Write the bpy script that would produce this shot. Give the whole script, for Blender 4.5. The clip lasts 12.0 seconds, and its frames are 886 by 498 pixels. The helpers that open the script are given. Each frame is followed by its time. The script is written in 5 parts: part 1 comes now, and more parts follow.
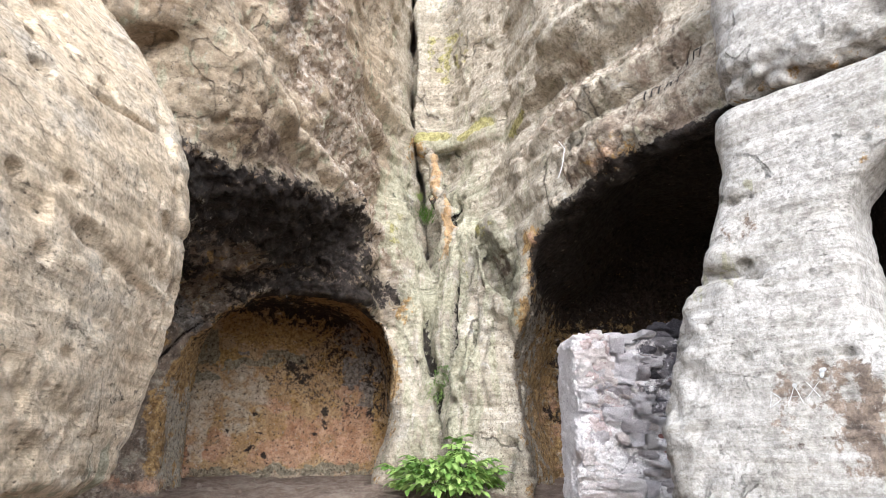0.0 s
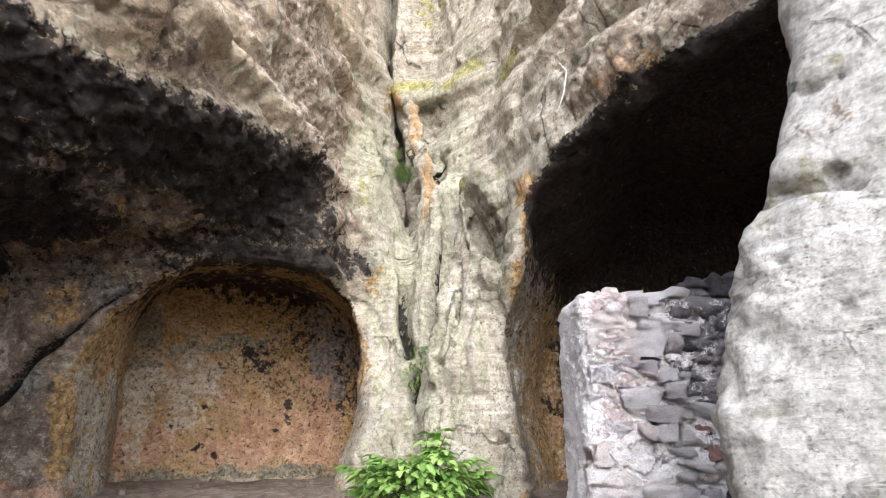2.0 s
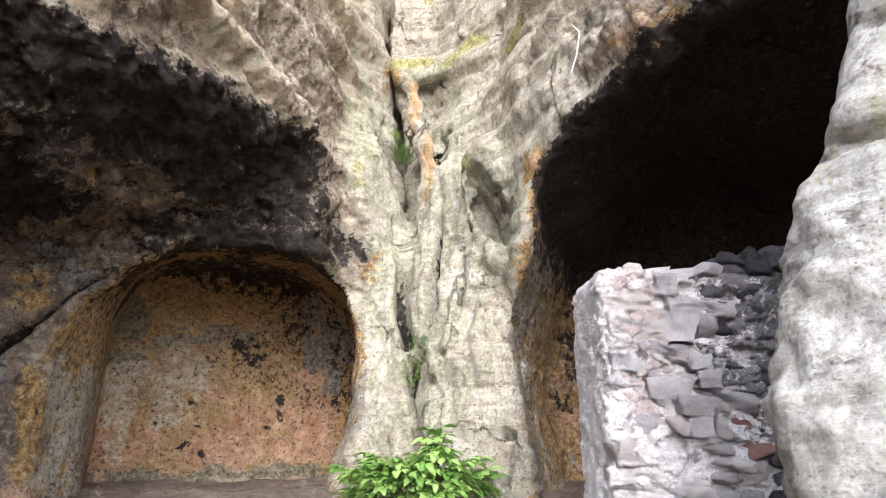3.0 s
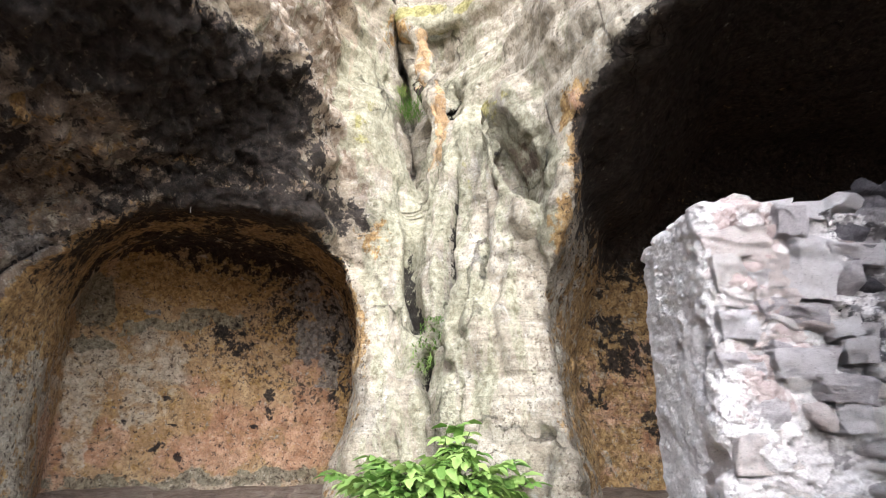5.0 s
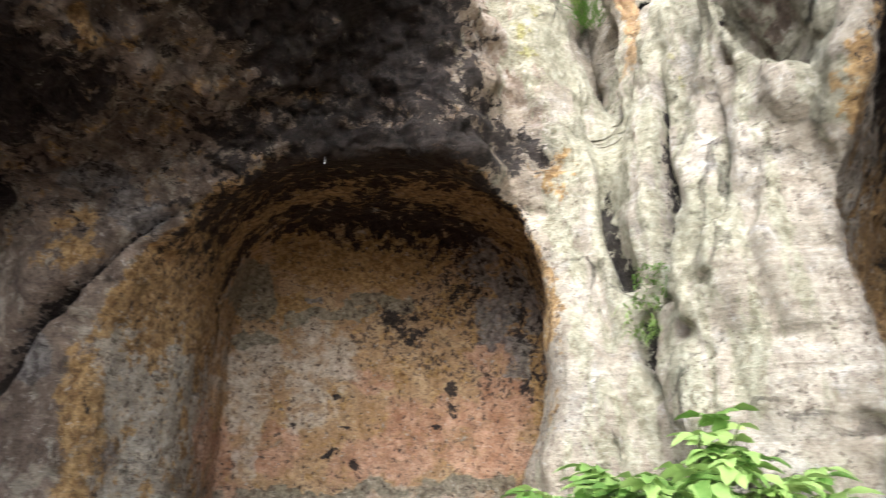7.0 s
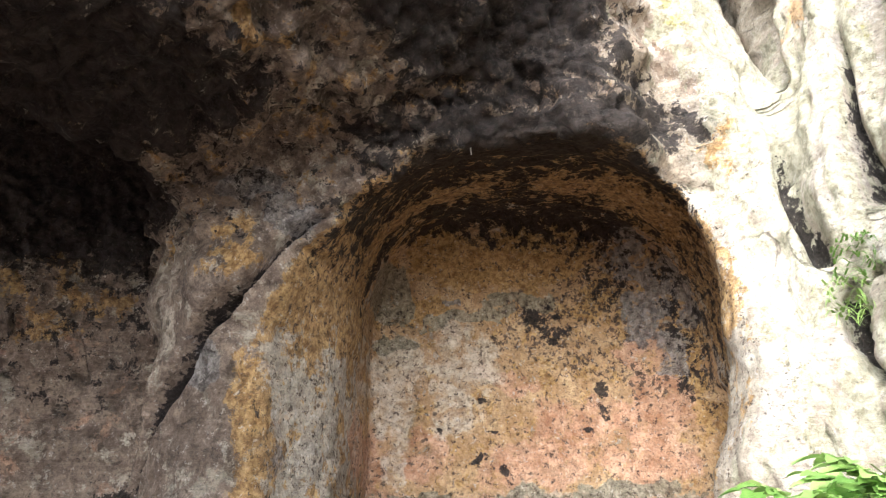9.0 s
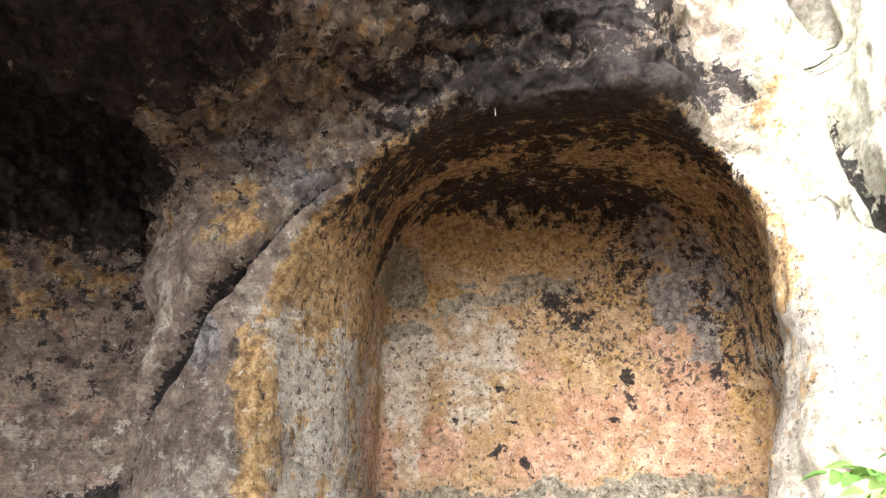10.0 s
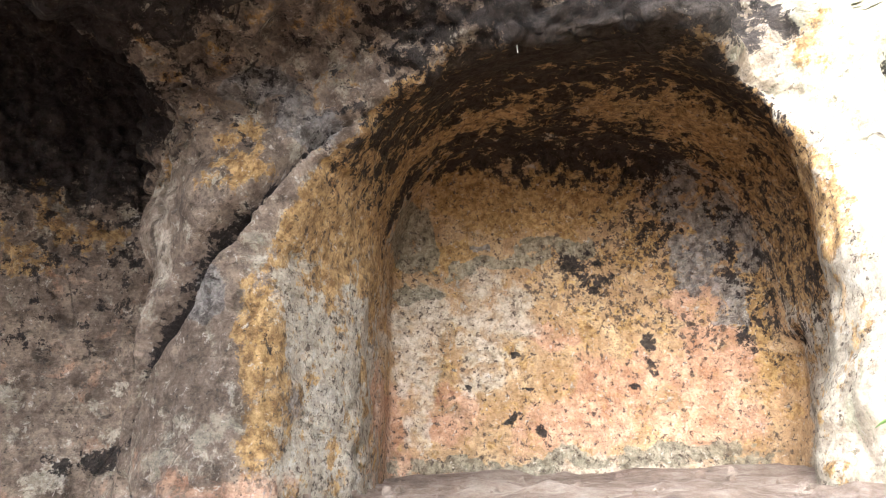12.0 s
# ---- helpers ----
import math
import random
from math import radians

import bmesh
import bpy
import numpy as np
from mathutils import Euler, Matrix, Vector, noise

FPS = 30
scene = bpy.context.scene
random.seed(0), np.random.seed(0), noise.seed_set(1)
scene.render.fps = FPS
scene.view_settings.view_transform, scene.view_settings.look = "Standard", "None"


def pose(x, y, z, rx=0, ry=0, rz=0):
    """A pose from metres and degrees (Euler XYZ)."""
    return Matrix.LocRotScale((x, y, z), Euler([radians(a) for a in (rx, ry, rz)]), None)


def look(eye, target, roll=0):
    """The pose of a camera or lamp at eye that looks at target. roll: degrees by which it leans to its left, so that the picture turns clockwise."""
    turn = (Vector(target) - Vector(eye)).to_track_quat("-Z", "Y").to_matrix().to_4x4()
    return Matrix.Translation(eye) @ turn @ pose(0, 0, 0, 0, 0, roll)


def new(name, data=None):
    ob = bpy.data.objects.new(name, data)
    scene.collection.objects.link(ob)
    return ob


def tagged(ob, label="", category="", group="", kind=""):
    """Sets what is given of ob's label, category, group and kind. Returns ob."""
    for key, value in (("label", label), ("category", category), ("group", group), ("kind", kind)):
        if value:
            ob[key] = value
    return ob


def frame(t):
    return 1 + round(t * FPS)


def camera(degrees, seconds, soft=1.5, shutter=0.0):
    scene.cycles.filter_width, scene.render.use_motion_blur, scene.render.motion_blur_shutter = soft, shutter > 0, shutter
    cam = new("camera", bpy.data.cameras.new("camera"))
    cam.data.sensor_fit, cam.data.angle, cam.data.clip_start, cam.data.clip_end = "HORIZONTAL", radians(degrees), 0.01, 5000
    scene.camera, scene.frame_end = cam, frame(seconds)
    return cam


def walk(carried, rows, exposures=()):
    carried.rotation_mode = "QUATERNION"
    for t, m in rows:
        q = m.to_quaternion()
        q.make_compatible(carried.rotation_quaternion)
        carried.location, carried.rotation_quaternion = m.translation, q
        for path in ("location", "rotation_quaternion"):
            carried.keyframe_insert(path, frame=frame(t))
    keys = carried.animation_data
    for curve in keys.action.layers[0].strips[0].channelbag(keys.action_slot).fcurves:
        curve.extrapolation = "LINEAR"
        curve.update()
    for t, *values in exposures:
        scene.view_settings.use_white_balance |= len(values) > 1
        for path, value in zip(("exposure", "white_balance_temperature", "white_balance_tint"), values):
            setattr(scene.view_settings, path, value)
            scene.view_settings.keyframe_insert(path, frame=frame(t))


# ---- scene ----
# the camera: seconds, eye, target, lean
cam = camera(66.84, 12.0, soft=1.0, shutter=0.4)
PATH = [
    (0, (-0.140, 0.084, 0.203), (-0.104, 1.989, 0.810), 0.08),
    (0.5, (-0.080, 0.209, 0.211), (-0.045, 2.114, 0.820), 0.10),
    (1, (-0.007, 0.516, 0.217), (0.028, 2.420, 0.827), 0.08),
    (1.5, (0.065, 0.951, 0.214), (0.103, 2.856, 0.822), -0.01),
    (2, (0.086, 1.395, 0.214), (0.125, 3.301, 0.820), -0.10),
    (2.5, (0.099, 1.693, 0.208), (0.134, 3.599, 0.815), -0.06),
    (3, (0.097, 1.858, 0.209), (0.132, 3.764, 0.814), -0.09),
    (5, (-0.018, 2.831, 0.229), (0.020, 4.736, 0.838), -0.21),
    (5.5, (-0.042, 3.244, 0.218), (-0.077, 5.150, 0.825), -0.39),
    (6, (-0.075, 3.770, 0.215), (-0.215, 5.670, 0.823), -0.55),
    (6.5, (-0.080, 4.043, 0.242), (-0.357, 5.927, 0.854), -0.68),
    (7, (-0.132, 4.122, 0.269), (-0.642, 5.955, 0.885), -0.85),
    (7.5, (-0.173, 4.161, 0.286), (-0.887, 5.924, 0.905), -0.81),
    (9.5, (-0.633, 4.256, 0.183), (-1.409, 5.976, 0.844), -1.33),
    (10, (-0.745, 4.475, 0.163), (-1.522, 6.196, 0.825), -1.32),
    (10.5, (-0.836, 4.637, 0.154), (-1.615, 6.359, 0.810), -1.34),
    (11, (-0.892, 4.700, 0.117), (-1.675, 6.429, 0.748), -1.34),
    (11.5, (-0.929, 4.705, 0.086), (-1.712, 6.436, 0.710), -1.34),
    (12, (-0.939, 4.685, 0.067), (-1.722, 6.416, 0.689), -1.32),
]
EXPOSURE = [(0, 1.53), (3, 1.75), (5, 1.88), (6, 1.88), (7.5, 2.08), (9.5, 2.95), (12, 3.3)]
EXPOSURE = [(t, stops, 5650, 10) for t, stops in EXPOSURE]
walk(cam, [(t, look(eye, target, lean)) for t, eye, target, lean in PATH], EXPOSURE)

# ---- light: overcast sky, soft sun from behind ----
world = bpy.data.worlds.new("sky")
scene.world = world
world.use_nodes = True
wn, wl = world.node_tree.nodes, world.node_tree.links
sky = wn.new("ShaderNodeTexSky")
sky.sky_type, sky.sun_disc = "NISHITA", False
sky.sun_elevation, sky.sun_rotation = radians(32), radians(175)
sky.air_density, sky.dust_density, sky.ozone_density = 1.0, 4.0, 0.6
pale_sky = wn.new("ShaderNodeHueSaturation")
pale_sky.inputs["Saturation"].default_value = 0.5
wl.new(sky.outputs[0], pale_sky.inputs["Color"])
wl.new(pale_sky.outputs[0], wn["Background"].inputs[0])
wn["Background"].inputs[1].default_value = 0.15
sun_data = bpy.data.lights.new("sun", "SUN")
sun_data.energy, sun_data.angle, sun_data.color = 0.9, radians(85), (1.0, 0.985, 0.96)
sun = new("sun", sun_data)
sun.matrix_world = look((0, 0, 0), (-0.08, 0.84, -0.50))


# ---- noise ----
TABLE = np.random.default_rng(7).random((32, 32, 32)).astype(np.float32)


def vnoise(p, freq, shift=0.0):
    """Smooth value noise, 0 to 1, at points p (n, 3)."""
    q = p[:, [1, 2, 0]] * np.float32(freq) * np.float32(0.97) + p[:, [2, 0, 1]] * np.float32(freq * 0.21) + np.float32(shift)
    i = np.floor(q)
    f = (q - i).astype(np.float32)
    i = i.astype(np.int32)
    f = f * f * (3 - 2 * f)
    a, b = i & 31, (i + 1) & 31
    x0, y0, z0, x1, y1, z1 = a[:, 0], a[:, 1], a[:, 2], b[:, 0], b[:, 1], b[:, 2]
    fx, fy, fz = f.T
    u = TABLE[x0, y0, z0] * (1 - fx) + TABLE[x1, y0, z0] * fx
    v = TABLE[x0, y1, z0] * (1 - fx) + TABLE[x1, y1, z0] * fx
    low = u * (1 - fy) + v * fy
    u = TABLE[x0, y0, z1] * (1 - fx) + TABLE[x1, y0, z1] * fx
    v = TABLE[x0, y1, z1] * (1 - fx) + TABLE[x1, y1, z1] * fx
    return low * (1 - fz) + (u * (1 - fy) + v * fy) * fz


def fbm(p, freq, octaves=4, gain=0.55, shift=0.0):
    """Noise of several octaves, about -1 to 1."""
    out, amp, total = 0, 1.0, 0.0
    for k in range(octaves):
        out = out + amp * (2 * vnoise(p, freq * 2.03**k, shift + 11.3 * k) - 1)
        total += amp
        amp *= gain
    return out / total * 1.6


def shards(p, freq, shift=0.0):
    """Broken facets: for each point a random number of its cell, and how near it is to the cell's edge."""
    q = p * np.float32(freq) + np.float32(shift)
    base = np.floor(q).astype(np.int32)
    first = np.full(len(p), 9.0, np.float32)
    second, kind = first.copy(), np.zeros(len(p), np.float32)
    for a, b, c in np.ndindex(3, 3, 3):
        i = base + np.array([a - 1, b - 1, c - 1], np.int32)
        j = [TABLE[(i[:, 0] + u) & 31, (i[:, 1] + v) & 31, (i[:, 2] + w) & 31] for u, v, w in ((0, 0, 0), (7, 3, 11), (19, 23, 5))]
        d = sum((i[:, k] + j[k] - q[:, k]) ** 2 for k in range(3))
        near = d < first
        second = np.where(near, first, np.minimum(second, d))
        first = np.where(near, d, first)
        kind = np.where(near, j[0] * 7.3 % 1, kind)
    return kind.astype(np.float32), (np.sqrt(second) - np.sqrt(first)).astype(np.float32)


def step(a, b, v):
    v = np.clip((v - a) / (b - a), 0, 1)
    return v * v * (3 - 2 * v)


def smax(a, b, k):
    h = np.maximum(k - np.abs(a - b), 0) / k
    return np.maximum(a, b) + h * h * k * np.float32(0.25)


def smin(a, b, k):
    return -smax(-a, -b, k)


# ---- solids given by a field: below 0 is rock ----
def grid(lo, hi, size):
    axes = [np.arange(a, b + size, size, dtype=np.float32) for a, b in zip(lo, hi)]
    return axes[0][:, None, None], axes[1][None, :, None], axes[2][None, None, :]


def skin(field, X, Y, Z):
    """The surface of a field on a grid, as points and quads."""
    field = np.broadcast_to(field, (X.size, Y.size, Z.size)).astype(np.float32).copy()
    for edge in (field[0], field[-1], field[:, 0], field[:, -1], field[:, :, 0], field[:, :, -1]):
        edge[...] = np.maximum(edge, 0.02)
    solid = field < 0
    n = np.array(field.shape) - 1
    count = sum(solid[a : n[0] + a, b : n[1] + b, c : n[2] + c].astype(np.int8) for a in (0, 1) for b in (0, 1) for c in (0, 1))
    cells = np.argwhere((count > 0) & (count < 8))
    index = np.full(n, -1, np.int32)
    index[tuple(cells.T)] = np.arange(len(cells))
    corner = np.array([(a, b, c) for a in (0, 1) for b in (0, 1) for c in (0, 1)])
    value = np.stack([field[tuple((cells + c).T)] for c in corner], 1)
    total, hits = np.zeros((len(cells), 3), np.float32), np.zeros((len(cells), 1), np.float32)
    for i in range(8):
        for j in range(i + 1, 8):
            if np.abs(corner[i] - corner[j]).sum() == 1:
                cut = (value[:, i] < 0) != (value[:, j] < 0)
                w = value[:, i] / np.where(cut, value[:, i] - value[:, j], 1)
                total += np.where(cut[:, None], corner[i] + w[:, None] * (corner[j] - corner[i]), 0)
                hits += cut[:, None]
    size = np.array([X.flat[1] - X.flat[0], Y.flat[1] - Y.flat[0], Z.flat[1] - Z.flat[0]], np.float32)
    points = np.array([X.flat[0], Y.flat[0], Z.flat[0]], np.float32) + size * (cells + total / hits)
    quads = []
    for axis in range(3):
        u, v = (axis + 1) % 3, (axis + 2) % 3
        a = np.take(solid, range(solid.shape[axis] - 1), axis)
        b = np.take(solid, range(1, solid.shape[axis]), axis)
        at = np.argwhere(a != b)
        at = at[(at[:, u] > 0) & (at[:, v] > 0) & (at[:, u] < n[u]) & (at[:, v] < n[v])]
        du, dv = np.eye(3, dtype=int)[u], np.eye(3, dtype=int)[v]
        four = np.stack([index[tuple((at - du * p - dv * q).T)] for p, q in ((1, 1), (0, 1), (0, 0), (1, 0))], 1)
        flip = ~a[tuple(at.T)]
        four[flip] = four[flip][:, ::-1]
        quads.append(four)
    return points, np.concatenate(quads)


def normals(points, quads):
    d1, d2 = points[quads[:, 2]] - points[quads[:, 0]], points[quads[:, 3]] - points[quads[:, 1]]
    face = np.cross(d1, d2)
    out = np.stack([sum(np.bincount(quads[:, k], face[:, a], len(points)) for k in range(4)) for a in range(3)], 1)
    return (out / np.maximum(np.linalg.norm(out, axis=1, keepdims=True), 1e-9)).astype(np.float32)


def relax(points, quads, turns=1, weight=0.5):
    for _ in range(turns):
        mid = np.zeros_like(points)
        deg = np.zeros(len(points), np.float32)
        for k in range(4):
            i, j = quads[:, k], quads[:, (k + 1) % 4]
            for a in range(3):
                mid[:, a] += np.bincount(i, points[j, a], len(points))
            deg += np.bincount(i, minlength=len(points))
        points = points + weight * (mid / np.maximum(deg, 1)[:, None] - points)
    return points.astype(np.float32)


def split(points, quads):
    """Each quad into four."""
    n, m = len(points), len(quads)
    ends = np.sort(np.stack([quads, np.roll(quads, -1, 1)], 2).reshape(-1, 2), 1)
    key, inverse = np.unique(ends[:, 0].astype(np.int64) * n + ends[:, 1], return_inverse=True)
    middle = (points[key // n] + points[key % n]) / 2
    edge = n + inverse.reshape(-1, 4)
    centre = n + len(key) + np.arange(m)
    out = [np.stack([quads[:, k], edge[:, k], centre, edge[:, k - 1]], 1) for k in range(4)]
    return np.concatenate([points, middle, points[quads].mean(1)]).astype(np.float32), np.concatenate(out)


def solid_mesh(name, points, quads, material, **masks):
    """A mesh object from points and quads, with its stains as attributes."""
    mesh = bpy.data.meshes.new(name)
    mesh.vertices.add(len(points))
    mesh.vertices.foreach_set("co", points.astype(np.float32).ravel())
    mesh.loops.add(quads.size)
    mesh.loops.foreach_set("vertex_index", quads.astype(np.int32).ravel())
    mesh.polygons.add(len(quads))
    mesh.polygons.foreach_set("loop_start", np.arange(0, quads.size, 4, dtype=np.int32))
    mesh.polygons.foreach_set("use_smooth", np.ones(len(quads), bool))
    mesh.update(calc_edges=True)
    for key, value in masks.items():
        mesh.attributes.new(key, "FLOAT", "POINT").data.foreach_set("value", np.broadcast_to(value, len(points)).astype(np.float32))
    mesh.materials.append(material)
    return new(name, mesh)


def blobs(p, spots, wobble=0.0, freq=3.0, shift=0.0):
    """0 to 1: inside any of the stains (x, y, z, rx, ry, rz), with a soft edge that wanders."""
    q = p if not wobble else p + wobble * np.stack([2 * vnoise(p, freq, shift + s) - 1 for s in (1.7, 23.1, 51.9)], 1)
    out = np.zeros(len(p), np.float32)
    for x, y, z, rx, ry, rz in spots:
        d = np.sqrt(((q[:, 0] - x) / rx) ** 2 + ((q[:, 1] - y) / ry) ** 2 + ((q[:, 2] - z) / rz) ** 2)
        out = np.maximum(out, 1 - step(0.6, 1.4, d))
    return out


def patches(a, b, spots, wander=1.0):
    """0 to 1: inside any of the stains (across, up, half width, half height, turn in degrees) on a wall with the coordinates a, b."""
    q = np.stack([a, b, 0 * a], 1).astype(np.float32)
    da, db = (wander * (0.07 * (2 * vnoise(q, 4.0, k) - 1) + 0.05 * (2 * vnoise(q, 11.0, k + 3) - 1) + 0.03 * (2 * vnoise(q, 27.0, k + 7) - 1)) for k in (2.7, 41.3))
    out = np.zeros(len(q), np.float32)
    for u, v, ru, rv, turn in spots:
        c, n = math.cos(radians(turn)), math.sin(radians(turn))
        e, f = a + da - u, b + db - v
        r = np.sqrt(((e * c + f * n) / ru) ** 2 + ((f * c - e * n) / rv) ** 2)
        out = np.maximum(out, 1 - step(0.7, 1.25, r))
    return out


# ---- materials ----
class Nodes:
    """Short hand for a material's nodes."""

    def __init__(self, name, rough=0.9):
        self.mat = bpy.data.materials.new(name)
        self.mat.use_nodes = True
        self.tree = self.mat.node_tree
        self.out = self.tree.nodes["Principled BSDF"]
        self.out.inputs["Roughness"].default_value = rough
        self.out.inputs["Specular IOR Level"].default_value = 0.25
        self.where = self.node("ShaderNodeTexCoord").outputs["Object"]

    def node(self, kind, **values):
        n = self.tree.nodes.new(kind)
        for k, v in values.items():
            setattr(n, k, v)
        return n

    def link(self, value, socket):
        if isinstance(value, bpy.types.NodeSocket):
            self.tree.links.new(value, socket)
        elif value is not None:
            socket.default_value = (*value, 1.0) if isinstance(value, tuple) and len(value) == 3 and socket.type == "RGBA" else value

    def noise(self, scale, detail=5.0, rough=0.6, warp=0.0, stretch=None, shift=0.0):
        n = self.node("ShaderNodeTexNoise")
        n.inputs["Scale"].default_value, n.inputs["Detail"].default_value = scale, detail
        n.inputs["Roughness"].default_value, n.inputs["Distortion"].default_value = rough, warp
        self.link(self.moved(stretch or (1, 1, 1), shift), n.inputs["Vector"])
        return n.outputs[0]

    def moved(self, stretch, shift):
        if stretch == (1, 1, 1) and not shift:
            return self.where
        m = self.node("ShaderNodeMapping")
        m.inputs["Scale"].default_value, m.inputs["Location"].default_value = stretch, (shift, shift * 0.7, -shift)
        self.link(self.where, m.inputs["Vector"])
        return m.outputs[0]

    def cells(self, scale, feature="F1", stretch=None, out="Distance", shift=0.0):
        n = self.node("ShaderNodeTexVoronoi", feature=feature)
        n.inputs["Scale"].default_value = scale
        self.link(self.moved(stretch or (1, 1, 1), shift), n.inputs["Vector"])
        return n.outputs[out]

    def math(self, op, a, b=None, c=None):
        n = self.node("ShaderNodeMath", operation=op)
        for v, s in zip((a, b, c), n.inputs):
            self.link(v, s)
        return n.outputs[0]

    def fit(self, value, lo, hi, to_lo=0.0, to_hi=1.0):
        n = self.node("ShaderNodeMapRange", interpolation_type="SMOOTHSTEP")
        for v, s in zip((value, lo, hi, to_lo, to_hi), n.inputs):
            self.link(v, s)
        return n.outputs[0]

    def ramp(self, value, *stops):
        n = self.node("ShaderNodeValToRGB")
        while len(n.color_ramp.elements) < len(stops):
            n.color_ramp.elements.new(0.5)
        for e, (at, colour) in zip(n.color_ramp.elements, stops):
            e.position, e.color = at, (*colour, 1)
        self.link(value, n.inputs[0])
        return n.outputs[0]

    def mix(self, fac, a, b, blend="MIX"):
        n = self.node("ShaderNodeMix", data_type="RGBA", blend_type=blend)
        self.link(fac, n.inputs[0])
        self.link(a, n.inputs[6])
        self.link(b, n.inputs[7])
        return n.outputs[2]

    def mask(self, name):
        return self.node("ShaderNodeAttribute", attribute_name=name).outputs["Fac"]

    def bump(self, *layers):
        """Layers of (height, depth in metres)."""
        normal = None
        for height, depth in layers:
            b = self.node("ShaderNodeBump")
            b.inputs["Distance"].default_value = depth
            self.link(height, b.inputs["Height"])
            if normal:
                self.link(normal, b.inputs["Normal"])
            normal = b.outputs[0]
        self.link(normal, self.out.inputs["Normal"])

    def colour(self, value):
        self.link(value, self.out.inputs["Base Color"])
        return self.mat


def sandstone(name, low, mid, high, pitted=1.0, skin=1.0, grainy=0.55):
    """Weathered sandstone. Stains, with some painted light and shade, come from attributes for soot, smoke, ochre,
    rust, pale, olive, moss, algae, slate, grit and the like.
    """
    n = Nodes(name)
    broad = n.noise(1.1, 5, 0.6, 0.6)
    patch = n.noise(5.0, 9, 0.68, 0.4, shift=3.1)
    grain = n.noise(55.0, 5, 0.8)
    fine = n.noise(20.0, 8, 0.72, 0.3, shift=8.0)
    streak = n.noise(8.0, 6, 0.65, 0.3, stretch=(1, 1, 0.15), shift=5.0)
    beds = n.noise(3.0, 8, 0.7, 0.4, stretch=(0.3, 0.3, 3.0), shift=12.0)
    tone = n.math("MULTIPLY_ADD", broad, 0.3, n.math("MULTIPLY_ADD", patch, 0.35, n.math("MULTIPLY", beds, 0.35)))
    col = n.ramp(tone, (0.38, low), (0.5, mid), (0.61, high))
    # lichen and weathering: pale crusts, grey skins, dark grime in streaks
    crust = n.noise(8.0, 10, 0.8, 0.8, shift=14.0)
    col = n.mix(n.fit(crust, 0.53, 0.62, 0, 0.5 * skin), col, (0.60, 0.585, 0.54))
    greys = n.noise(2.6, 10, 0.75, 0.6, shift=21.0)
    col = n.mix(n.fit(greys, 0.55, 0.62, 0, 0.4 * skin), col, (0.30, 0.285, 0.26))
    grime = n.math("MULTIPLY", n.fit(streak, 0.55, 0.68), n.fit(fine, 0.42, 0.6))
    col = n.mix(n.math("MULTIPLY", grime, 0.45), col, (0.13, 0.11, 0.085))

    def lay(col, key, colour, amount=0.5, lo=0.42, hi=0.58, by=None, full=1.0):
        wander = by if by is not None else patch
        value = n.math("ADD", n.mask(key), n.math("MULTIPLY", n.math("SUBTRACT", wander, 0.5), amount * 6))
        return n.mix(n.math("MULTIPLY", n.fit(value, lo, hi, 0, full), n.fit(n.mask(key), 0.02, 0.12)), col, colour)

    blotch = n.noise(7.0, 12, 0.72, 0.0, shift=31.0)
    blotch2 = n.noise(5.0, 12, 0.74, 0.1, shift=44.0)
    flake = n.noise(10.0, 12, 0.76, 0.0, shift=57.0)
    col = n.mix(n.math("MULTIPLY", n.mask("tan"), n.fit(broad, 0.3, 0.7, 0.5, 0.95)), col, n.ramp(tone, (0.38, (0.29, 0.205, 0.125)), (0.6, (0.55, 0.435, 0.30))))
    gritty = n.ramp(n.cells(26.0, out="Color", shift=1.0), (0.2, (0.22, 0.155, 0.11)), (0.55, (0.40, 0.32, 0.245)), (0.85, (0.56, 0.50, 0.43)))
    col = lay(col, "grit", gritty, 0.35, by=blotch2, full=0.8)
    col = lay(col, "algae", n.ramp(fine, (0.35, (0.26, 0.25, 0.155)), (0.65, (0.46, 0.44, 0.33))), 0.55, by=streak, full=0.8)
    col = lay(col, "slate", n.ramp(blotch, (0.35, (0.085, 0.056, 0.04)), (0.65, (0.345, 0.265, 0.20))), 0.45, by=blotch2, full=0.9)
    col = lay(col, "cream", n.ramp(patch, (0.35, (0.32, 0.18, 0.075)), (0.65, (0.54, 0.375, 0.205))), 0.4, by=patch, full=0.95)
    col = lay(col, "ochre", n.ramp(fine, (0.35, (0.24, 0.125, 0.035)), (0.65, (0.50, 0.33, 0.135))), 0.45, by=blotch, full=0.9)
    col = lay(col, "rust", n.ramp(blotch2, (0.40, (0.34, 0.165, 0.09)), (0.60, (0.62, 0.40, 0.27))), 0.42, lo=0.3, hi=0.68, by=patch, full=0.85)
    col = lay(col, "pale", n.ramp(fine, (0.35, (0.42, 0.355, 0.27)), (0.65, (0.58, 0.515, 0.415))), 0.4, lo=0.25, hi=0.75, by=patch, full=0.75)
    col = lay(col, "olive", n.ramp(fine, (0.35, (0.13, 0.115, 0.075)), (0.65, (0.33, 0.30, 0.22))), 0.4, by=blotch, full=0.85)
    pepper = n.noise(24.0, 6, 0.75, 0.3, shift=101.0)
    col = lay(col, "pepper", n.ramp(fine, (0.4, (0.035, 0.024, 0.018)), (0.6, (0.12, 0.085, 0.06))), 0.55, by=pepper, full=0.9)
    col = lay(col, "blue", n.ramp(fine, (0.35, (0.10, 0.092, 0.085)), (0.65, (0.31, 0.288, 0.268))), 0.35, by=patch, full=0.85)
